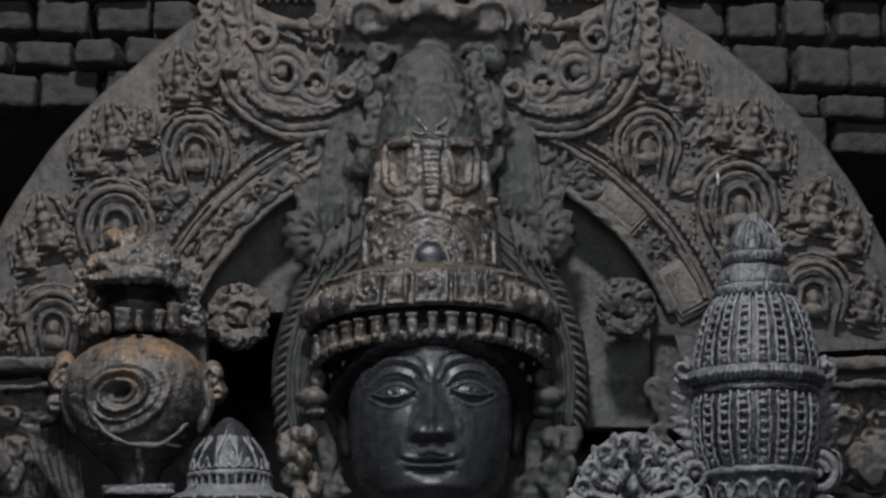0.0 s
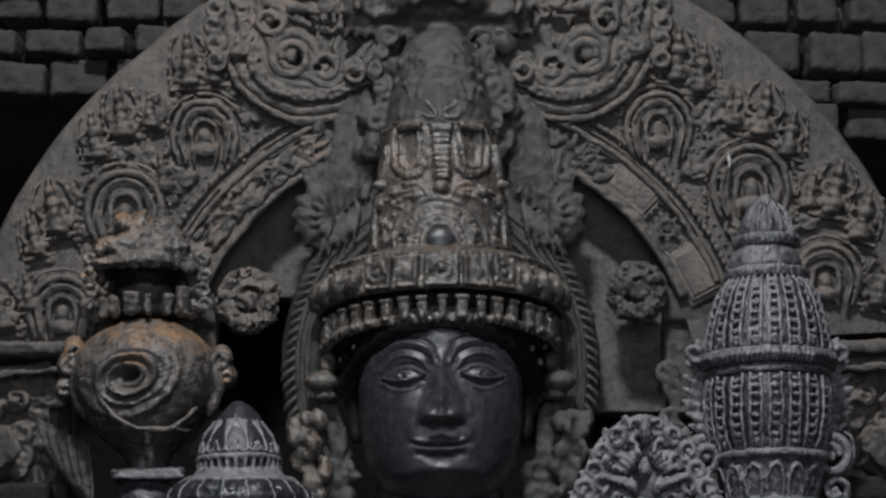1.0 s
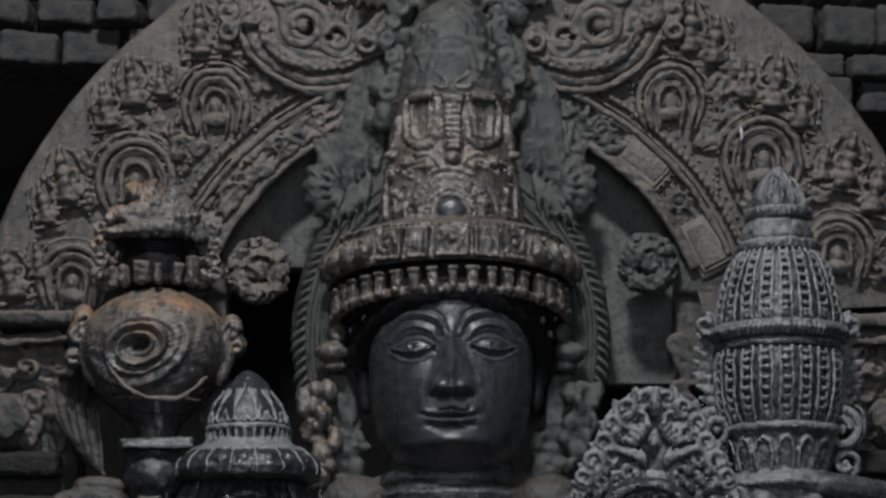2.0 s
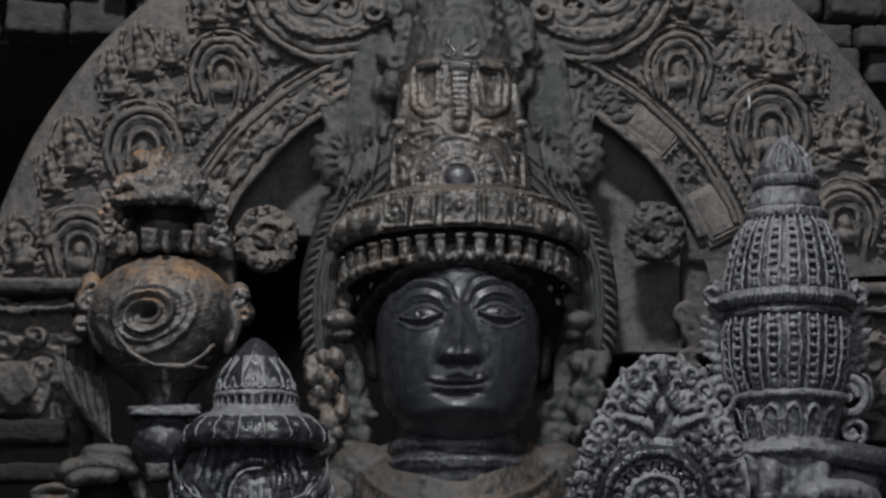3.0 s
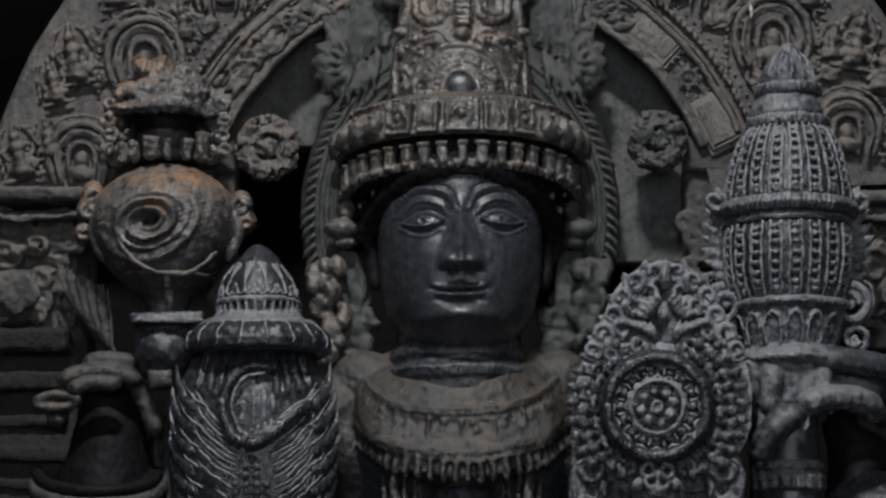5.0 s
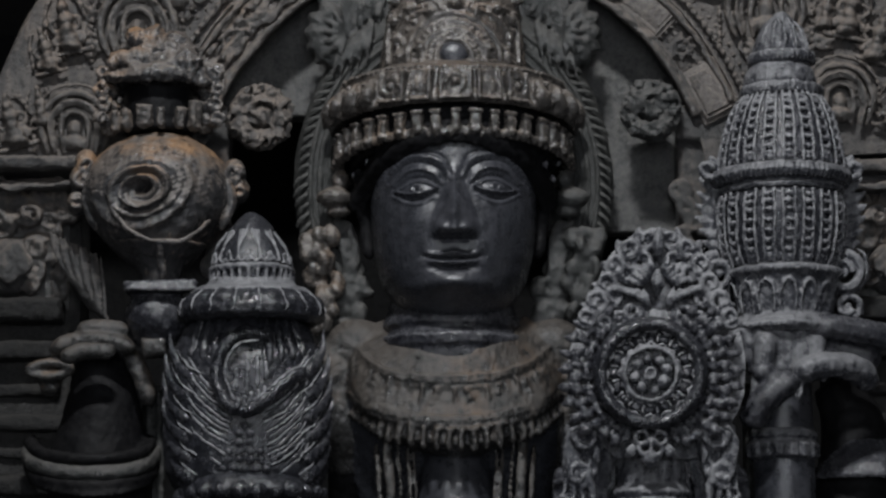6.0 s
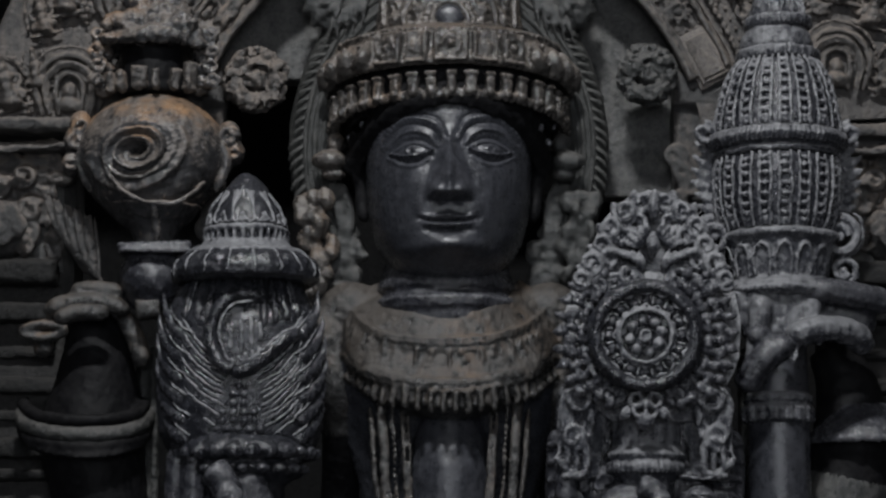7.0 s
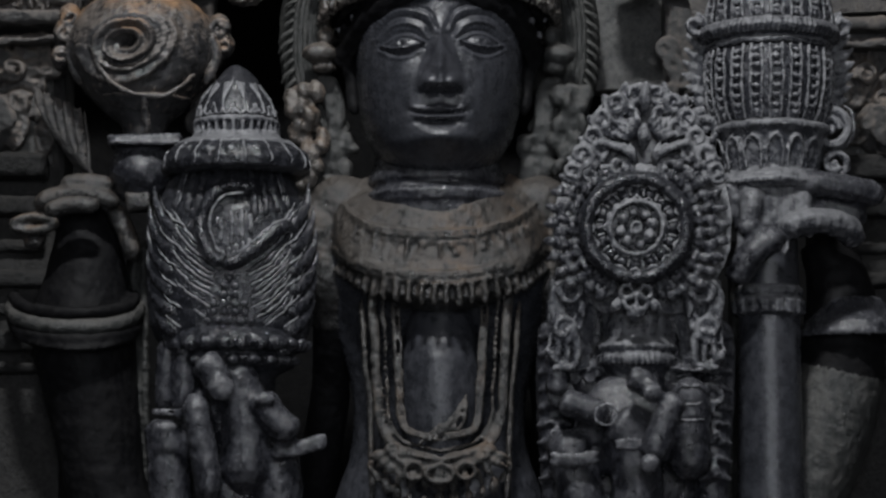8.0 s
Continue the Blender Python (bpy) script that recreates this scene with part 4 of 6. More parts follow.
    rows = [(104, 516), (108, 545), (106, 590), (98, 630), (90, 648)]
    c, *_ = piece("lower_bell", [(90, 512), *rows, (80, 652)], flutes=22, depth=0.10, steps=24, seg=132)
    ribs(part("lower_bell", c, mace, voxel=0.0015), rows)
    c, *_ = piece("lotus_cup", [(86, 644), (104, 648), (106, 656), (98, 664), (94, 672), (90, 700), (84, 730), (88, 734), (100, 740), (102, 752), (98, 762), (80, 768)])
    for k in range(-4, 5):
        b = math.radians(k * 24)
        for off, top in ((-9.5, 684), (9.5, 684)):
            d = math.radians(k * 24 + off)
            c.tube([spot(U, v, Y) + np.array((r * math.sin(d + (b - d) * w), -r * math.cos(d + (b - d) * w), -r * 0.176)) * UNIT for r, v, w in ((88, 732, 0.1), (94, 700, 0), (97, 682, 0.35), (98, 674, 1))], 3 * UNIT, 5)
    for a in np.linspace(-95, 95, 40):
        b = math.radians(a)
        c.block(spot(U, 752, Y) + np.array((102 * math.sin(b), -102 * math.cos(b), -18)) * UNIT, np.array((9, 8, 10)) * UNIT, 0, 0.5, a)
    part("lotus_cup", c, mace, voxel=0.0017)
    c = Clay(POLISHED)
    turned(c, U + 2, Y, [(50, 768), (52, 900), (54, 960), (55, 1040), (57, 1200), (60, 1400), (62, 1900), (70, 2500)], 900, seg=40)
    shaft = part("shaft", c, mace, "plain dark shaft")
    c = Clay(BLUE)
    turned(c, U + 2, Y, [(54, 938), (60, 942), (62, 950), (58, 956), (61, 962), (62, 984), (58, 990), (52, 994)], 960, seg=40)
    for a in np.linspace(-80, 80, 8):
        b = math.radians(a)
        c.block(spot(U + 2, 975, Y) + np.array((61 * math.sin(b), -61 * math.cos(b), -11)) * UNIT, np.array((17, 8, 24)) * UNIT, 0, 0.6, a)
    part("band", c, shaft, "pale dusty carved band", voxel=0.0015)
    # leafy brackets at both sides
    for s in (-1, 1):
        c = Clay(BLUE)
        curl(c, U + s * 128, 484, 20, 0.02, 90, s, 0.4)
        for k in range(7):
            petal(c, U + s * (120 + 8 * math.sin(k * 0.7)), 520 + 20 * k, 66 - 3 * k, 22, 0.04, 90 - s * (50 + 4 * k))
        curl(c, U + s * 112, 668, 34, 0.01, 90, -s, 0.3)
        curl(c, U + s * 118, 728, 26, 0.015, 250, s, 0.3)
        line(c, [(U + s * 92, 700), (U + s * 140, 690), (U + s * 150, 640), (U + s * 128, 620)], 9, 0.025, 18, 8, True)
        part("side_leaf", c, mace, voxel=0.0015)
    return mace


build_mace()

# ---- the disc emblem ----


def build_disc():
    em = thing("disc_emblem", "round carved wheel emblem in a leafy stone flame frame", "emblem")
    U, V, Y = 1163, 852, -0.105
    k = lambda r: r * UNIT
    c = Clay(BLUE)
    # tapered backing under the leaves
    prof = ((592, 12), (606, 46), (640, 84), (700, 112), (760, 140), (830, 156), (900, 150), (950, 120), (985, 90), (1000, 70))
    front = [[(U + 12 + w * s, v, Y + 0.03 + 0.012 * s * s) for v, w in prof] for s in np.linspace(-1, 1, 9)]
    loft(c, front, 40, False)
    part("backing", c, em)
    c = Clay(JET)
    ring(c, U, V, 88, 88, 11, Y - 0.010, 72, 10)
    ring(c, U, V, 97, 97, 6, Y - 0.002, 72, 8)
    wheel = part("wheel", c, em, voxel=0.0014)
    # dark cells between two scalloped pale lines
    c = Clay(JET)
    for j in range(16):
        a = math.radians(j * 22.5)
        petal(c, U + 64 * math.cos(a), V - 64 * math.sin(a), 22, 21, Y + 0.002, math.degrees(a), 0.7)
    part("cell_ring", c, wheel, voxel=0.0014)
    c = Clay(BLUE)
    for r, lift, cnt, t in ((76, 3.5, 16, 2.8), (55, -2.5, 16, 2.2)):
        q = []
        for a in np.linspace(0, 2 * np.pi, 160, endpoint=False):
            k = r + lift * (2 * abs(math.sin(a * cnt / 2)) - 1)
            q.append(spot(U + k * math.cos(a), V - k * math.sin(a), Y - 0.009))
        c.tube(q, t * UNIT, 6, True)
    ring(c, U, V, 48, 48, 4, Y - 0.010, 48)
    for j in range(16):
        a = math.radians(j * 22.5 + 11.25)
        line(c, [(U + r * math.cos(a), V - r * math.sin(a)) for r in (56, 64, 72)], 2.4, Y - 0.006, 6, 5)
    part("petal_ring", c, wheel, "pale scalloped lines", voxel=0.0013)
    c = Clay(JET)
    turn = np.linspace(0, 2 * np.pi, 40, endpoint=False)
    c.grid(np.array([[spot(U + r * math.cos(a), V - r * math.sin(a), Y + d) for a in turn] for r, d in ((96, 0.03), (96, 0.0), (80, 0.004), (58, 0.004), (45, 0.005), (20, 0.003), (1, 0.0))]), True)
    part("plate", c, wheel, voxel=0.0015)
    c = Clay(BLUE)
    for j in range(8):
        a = math.radians(j * 45 + 12)
        c.ball(spot(U + 29 * math.cos(a), V - 29 * math.sin(a), Y - 0.002), np.array((10, 8, 10)) * UNIT * random.uniform(0.85, 1.1), 9, 7)
    ring(c, U, V, 10, 10, 3, Y - 0.012, 18)
    c.ball(spot(U, V, Y - 0.006), np.array((9, 9, 9)) * UNIT, 10, 8)
    part("hub", c, wheel, voxel=0.0013)
    # leafy frame beside the wheel: rows of small buds
    for s in (-1, 1):
        c = Clay(DARK)
        for row, (off, cnt, r) in enumerate(((112, 13, 12), (132, 13, 13), (152, 12, 12))):
            for j in range(cnt):
                a = math.radians(-62 + 118 * j / (cnt - 1)) if s > 0 else math.radians(242 - 118 * j / (cnt - 1))
                uu, vv = U + off * math.cos(a), V - off * 1.02 * math.sin(a)
                if row == 2 and j in (0, 1, 11):
                    continue
                petal(c, uu, vv, r * 2.5, r * 1.45, Y + 0.012 - 0.002 * row, math.degrees(a) + random.uniform(-14, 14), 0.8)
                if j % 2 == row % 2:
                    c.ball(spot(uu + 9 * math.sin(a), vv + 9 * math.cos(a), Y + 0.004), 6.5 * UNIT, 6, 5)
        part("bud_border", c, em, voxel=0.0015)
    # the peaked top: curls and veined leaves
    c = Clay(BLUE)
    for s in (-1, 1):
        m = U + 14
        for du, dv, r, turn_ in ((20, 612, 20, 60), (52, 628, 20, 40), (76, 656, 20, 10), (92, 690, 20, 0), (110, 722, 22, -10), (28, 648, 20, 80), (56, 672, 18, 30), (80, 716, 16, 0), (128, 752, 18, -20), (44, 752, 24, 200), (70, 756, 20, 330), (98, 760, 16, 0)):
            curl(c, m + s * du, dv, r, Y + 0.018 - 0.00012 * abs(du), turn_ if s > 0 else 180 - turn_, -s, 0.36)
        for j in range(7):
            petal(c, m + s * (20 + 9 * j), 718 - 3 * j, 40, 12, Y + 0.008, 90 - s * (20 + 13 * j), 0.7)
        for j in range(5):
            petal(c, m + s * (12 + 7 * j), 660 + 7 * j, 36, 11, Y + 0.010, 90 - s * (22 + 11 * j), 0.7)
        for j in range(3):
            line(c, [(m + s * 6 * j, 738), (m + s * 8 * j, 758), (m + s * (12 * j + 2), 776)], 4.5, Y - 0.002, 8)
    petal(c, U + 14, 620, 60, 22, Y + 0.012, 90, 0.9)
    petal(c, U + 14, 690, 46, 24, Y + 0.000, 90, 1.0)
    part("leaf_crest", c, em, voxel=0.0014)
    # flower drop under the wheel and the banded stem
    c = Clay(BLUE)
    for j in range(5):
        a = math.radians(90 + 72 * j)
        ring(c, U + 18 * math.cos(a), 972 - 17 * math.sin(a), 11, 11, 4.5, Y - 0.004, 14, 6)
    c.ball(spot(U, 972, Y - 0.002), 9 * UNIT)
    petal(c, U, 1004, 34, 34, Y + 0.002, 270)
    for s in (-1, 1):
        petal(c, U + s * 34, 990, 34, 20, Y + 0.004, 270 + s * 40)
        curl(c, U + s * 56, 958, 18, Y + 0.010, 90, s, 0.4)
        curl(c, U + s * 82, 942, 18, Y + 0.014, 90, s, 0.4)
    part("flower_drop", c, em, voxel=0.0015)
    c = Clay(BLUE)
    turned(c, U, -0.045, [(50, 960), (58, 1000), (60, 1036), (66, 1042), (72, 1048), (70, 1056), (62, 1060), (64, 1066), (68, 1078), (58, 1086), (50, 1096), (46, 1200), (44, 1400)], 1040, seg=44, flutes=0)
    for a in np.linspace(-80, 80, 20):
        b = math.radians(a)
        c.ball(spot(U, 1074, -0.045) + np.array((67 * math.sin(b), -67 * math.cos(b), -12)) * UNIT, np.array((5, 6, 11)) * UNIT, 6, 5)
    for a in np.linspace(-70, 70, 7):
        b = math.radians(a)
        c.block(spot(U, 1016, -0.045) + np.array((58 * math.sin(b), -58 * math.cos(b), -10)) * UNIT, np.array((17, 6, 34)) * UNIT, 0, 0.6, a)
    part("stem", c, em, voxel=0.002)
    c = Clay(DARK)
    c.wear = 2.4
    loft(c, [[(U + du, 930, y), (U + du * 1.02, 1040, y), (U + du, 1180, y), (U + du * 0.95, 1400, y)] for du, y in ((-146, -0.012), (-100, -0.036), (0, -0.048), (100, -0.036), (146, -0.012))], 30)
    for k in range(44):
        curl(c, U + random.uniform(-120, 120), random.uniform(960, 1130), random.uniform(9, 17), -0.046, random.uniform(0, 360), random.choice((-1, 1)), 0.45)
    part("stem_ground", c, em, "dark carved ground behind the stem", voxel=0.0022)
    for s in (-1, 1):
        c = Clay(BLUE)
        for j, t in enumerate((7, 5, 6)):
            e = 17 * j
            line(c, [(U + s * (92 + e), 1010 - e), (U + s * (104 + e), 960 - e * 0.4), (U + s * (130 + e * 0.6), 950 + e), (U + s * (128 + e * 0.3), 1010 + e), (U + s * (104 + e), 1050 + e * 0.6), (U + s * (108 + e), 1096 - e * 0.3), (U + s * (146 + e * 0.4), 1100 - e)], t, -0.085, 34, 8)
        loft(c, [[(U + s * 74, 940, -0.058), (U + s * 70, 1010, -0.056), (U + s * 84, 1100, -0.052)], [(U + s * 112, 930, -0.074), (U + s * 112, 1010, -0.070), (U + s * 118, 1110, -0.062)], [(U + s * 150, 940, -0.060), (U + s * 156, 1020, -0.058), (U + s * 150, 1110, -0.052)]], 24)
        for k in range(5):
            line(c, [(U + s * (86 + 13 * k), 936 - 4 * k), (U + s * (92 + 13 * k), 1000), (U + s * (108 + 11 * k), 1056), (U + s * (134 + 7 * k), 1092 - 6 * k)], 7, -0.080, 20, 7, True)
        curl(c, U + s * 120, 962, 26, -0.09, 100, s, 0.3)
        curl(c, U + s * 128, 1030, 22, -0.085, 280, -s, 0.34)
        curl(c, U + s * 134, 1150, 24, -0.06, 280, -s, 0.4)
        part("side_scroll", c, em, voxel=0.0015)
        c = Clay(DARK)
        line(c, [(U + s * 142, 1010), (U + s * 146, 1120), (U + s * 140, 1240), (U + s * 130, 1400)], 30, -0.03, 30, 14)
        for k in range(9):
            v = 1040 + 32 * k
            line(c, [(U + s * 112, v + 2), (U + s * 142, v - 5), (U + s * 174, v + 2)], 6, (-0.046, -0.052, -0.042), 10)
            if k % 2:
                curl(c, U + s * 142, v + 16, 11, -0.054, 90, s, 0.4)
        part("sleeve", c, em, "dark ringed sleeve", voxel=0.0024)
    return em


build_disc()

# ---- the domed emblem ----


def build_domed():
    em = thing("domed_emblem", "dark polished stone emblem with a small ribbed dome", "emblem")
    U, Y = 457, -0.062
    at = lambda a, r, v, s=1.0: spot(U, v, Y) + np.array((r * math.sin(math.radians(a)), -s * r * math.cos(math.radians(a)), -r * s * 0.176)) * UNIT
    c = Clay(JET)
    turned(c, U, Y, [(2, 562), (16, 567), (38, 588), (56, 616), (66, 640), (69, 650), (60, 654)], 620, seg=64, steps=18)
    dome = part("dome", c, em, voxel=0.0015)
    # tracery: pointed leaves with a curled drop in every second field
    c = Clay(BLUE)
    for k in range(-3, 4):
        a = k * 31
        for off in (-14.5, 14.5):
            pts = [at(a, 14, 568), at(a + off * 0.5, 44, 596), at(a + off, 62, 620), at(a + off, 69, 640), at(a + off * 0.55, 70, 647), at(a + off * 0.35, 69, 640)]
            c.tube(smooth(pts, 16), 2.4 * UNIT, 5)
        c.ball(at(a, 66, 634), np.array((4, 4, 9)) * UNIT, 6, 5)
        c.tube(smooth([at(a - 5, 66, 630), at(a - 3, 69, 645), at(a + 3, 69, 645), at(a + 4, 67, 636)], 10), 2.2 * UNIT, 5)
        c.tube(smooth([at(a + 15.5, 40, 592), at(a + 15.5, 60, 616), at(a + 15.5, 68, 642)], 8), 3.4 * UNIT, 5)
    part("rib_tracery", c, dome, "pale raised tracery", voxel=0.0013)
    c = Clay(JET)
    turned(c, U, Y, [(60, 648), (66, 656), (66, 676), (60, 690)], 660, seg=48)
    collar = part("collar", c, em, voxel=0.0016)
    c = Clay(BLUE)
    turned(c, U, Y, [(60, 648), (73, 650), (75, 655), (72, 659), (60, 660)], 660, seg=48)
    turned(c, U, Y, [(60, 674), (74, 674), (78, 679), (86, 686), (60, 690)], 660, seg=48)
    for a in np.linspace(-95, 95, 17):
        c.block(at(a, 70, 667), np.array((5, 9, 18)) * UNIT, 0, 0.4, a)
    part("collar_bar", c, collar, voxel=0.0014)
    c = Clay(JET)
    turned(c, U, Y, [(70, 684), (100, 690), (118, 702), (127, 718), (126, 732), (112, 742), (84, 744)], 710, seg=120, flutes=18, depth=0.13, sy=0.92, steps=0)
    for k in range(-5, 6):
        c.ball(at(k * 20, 108, 716, 0.92), np.array((20, 16, 20)) * UNIT, 10, 8)
    skirt = part("lotus_skirt", c, em, voxel=0.0015)
    c = Clay(BLUE)
    turned(c, U, Y, [(78, 684), (98, 686), (106, 691), (104, 695), (80, 694)], 690, seg=64, sy=0.92)
    for k in range(-5, 6):
        a = k * 20 + 10
        c.tube(smooth([at(a, 104, 692, 0.92), at(a, 122, 706, 0.92), at(a + 1, 127, 720, 0.92), at(a - 1, 126, 730, 0.92)], 10), np.linspace(3, 1.6, 10) * UNIT, 5)
    part("petal_edge", c, skirt, "pale dusty petal edges", voxel=0.0014)
    # body wrapped in engraved folds
    rows = [(92, 742), (112, 775), (132, 820), (142, 870), (144, 930), (138, 1000), (118, 1044)]
    c = Clay(JET)
    turned(c, U - 8, Y, rows, 880, seg=64, sy=0.55, steps=34)
    body = part("body", c, em, voxel=0.0022)
    rad = lambda v: float(np.interp(v, [q[1] for q in rows], [q[0] for q in rows]))
    yf = lambda du, v, lift=1.5: Y - (0.55 * math.sqrt(max(60, rad(v) ** 2 - du * du)) + lift) * UNIT
    skin = lambda pts, lift=1.5: [yf(du, v, lift) for du, v in pts]

    def crease(c, pts, r, lift=1.5, n=14):
        line(c, [(U - 8 + du, v) for du, v in pts], r, skin(pts, lift), n, 6)

    for side in ((-100, -80, -60), (40, 60, 80, 100)):
        c = Clay(JET)
        for du in side:
            crease(c, [(du * 0.82, 752), (du * 0.95, 800), (du, 846 - 0.25 * abs(du))], 8, 0, 10)
        part("drape", c, body, voxel=0.0016)
    c = Clay(BLUE)
    for k in range(12):
        du = -96 + 17.5 * k
        if abs(du + 10) > 38:
            crease(c, [(du * 0.82, 756), (du * 0.95, 800), (du, 840 - 0.3 * abs(du))], 2.0, 4, 10)
    for s in (-1, 1):
        for k in range(8):
            v0 = 806 + 23 * k
            end = min(v0 + 96 - 4 * k, 1036)
            pts = [(s * 112, v0), (s * 92, v0 + 34), (s * 62, (v0 + 34 + end) / 2 + 6), (s * (20 + 3 * k), end)]
            crease(c, pts, 2.6 if s < 0 else 2.2, 3 + (k % 2), 18)
    part("fold_line", c, body, "pale engraved folds", voxel=0.0013)
    c = Clay(JET)
    for s in (-1, 1):
        for k in range(8):
            v0 = 818 + 23 * k
            end = min(v0 + 96 - 4 * k, 1038)
            crease(c, [(s * 110, v0), (s * 92, v0 + 34), (s * 62, (v0 + 34 + end) / 2 + 6), (s * (22 + 3 * k), end)], 6, -1, 16)
    part("fold", c, body, voxel=0.0016)
    c = Clay(JET)
    hook = [(486, 790), (462, 779), (434, 782), (404, 812), (393, 857), (408, 898), (432, 922)]
    line(c, hook, 12, [yf(u - U + 8, v, 10) for u, v in hook], 36, 10)
    bar = [(432, 926), (476, 900), (520, 862), (548, 846)]
    line(c, bar, 14, [yf(u - U + 8, v, 10) for u, v in bar], 22, 10)
    part("loop", c, body, voxel=0.0015)
    c = Clay(BLUE)
    inner = [(470, 792), (438, 797), (414, 826), (410, 862), (422, 892), (438, 906)]
    line(c, inner, 2.8, [yf(u - U + 8, v, 16) for u, v in inner], 26, 6)
    outer = [(492, 782), (460, 770), (428, 776), (396, 808)]
    line(c, outer, 2.6, [yf(u - U + 8, v, 16) for u, v in outer], 20, 6)
    top = [(444, 908), (476, 888), (516, 852), (548, 834)]
    line(c, top, 2.8, [yf(u - U + 8, v, 20) for u, v in top], 20, 6)
    for u, v0, v1 in ((430, 838, 880), (448, 822, 884), (466, 818, 876), (482, 826, 862)):
        line(c, [(u, v0), (u + 1, v1)], 4, yf(u - U + 8, 850, 4), 8, 6)
    for k in range(5):
        u, v = 432 + 12 * k, 906 - 6 * k
        line(c, [(u, v - 12), (u - 1, v), (u - 3, v + 9)], 3.4, yf(u - U + 8, v, 20), 8, 6)
    part("loop_edge", c, body, "pale worn edges", voxel=0.0013)
    # scaled drop below the loop
    c = Clay(JET)
    for row in range(7):
        n = 1 + (row + 1) // 2 + (row > 2)
        for j in range(n):
            du = (j - (n - 1) / 2) * 19
            c.ball(spot(443 + du, 944 + row * 15, yf(du - 6, 944 + row * 15, 3)), np.array((8.5, 6, 7)) * UNIT, 8, 6)
    part("bead_drop", c, body, voxel=0.0014)
    # pointed leaves down both edges, each with a pale rim
    for s in (-1, 1):
        for k in range(7):
            v0 = 806 + 36 * k
            r = rad(v0 + 10)
            c = Clay(JET)
            pts = [(U - 8 + s * (r - 44), v0 + 54), (U - 8 + s * (r - 18), v0 + 34), (U - 8 + s * (r + 2), v0), (U - 8 + s * (r + 6), v0 - 34)]
            line(c, pts, 15, (Y - 0.036, Y - 0.026, Y - 0.010, Y - 0.004), 16, 9, True, 0.6)
            leaf = part("side_leaf", c, body, voxel=0.0015)
            c = Clay(BLUE)
            rim = [(u - s * 7, v - 7) for u, v in pts]
            line(c, rim, 2.6, (Y - 0.043, Y - 0.034, Y - 0.018, Y - 0.006), 14, 6, True)
            part("leaf_rim", c, leaf, "pale worn rim", voxel=0.0013)
    c = Clay(JET)
    turned(c, U - 4, Y, [(100, 1020), (116, 1030), (122, 1044), (112, 1056), (96, 1060), (104, 1068), (100, 1082), (84, 1090), (70, 1100), (64, 1300), (60, 1480)], 1050, seg=52, sy=0.8)
    for a in np.linspace(-85, 85, 12):
        c.ball(at(a, 114, 1046, 0.8), np.array((18, 14, 14)) * UNIT * random.uniform(0.85, 1.1), 9, 7)
    for a in np.linspace(-75, 75, 9):
        c.ball(at(a, 100, 1076, 0.8), np.array((13, 10, 9)) * UNIT, 7, 5)
    part("foot", c, em, voxel=0.0018)
    return em


build_domed()

# ---- the shell emblem ----


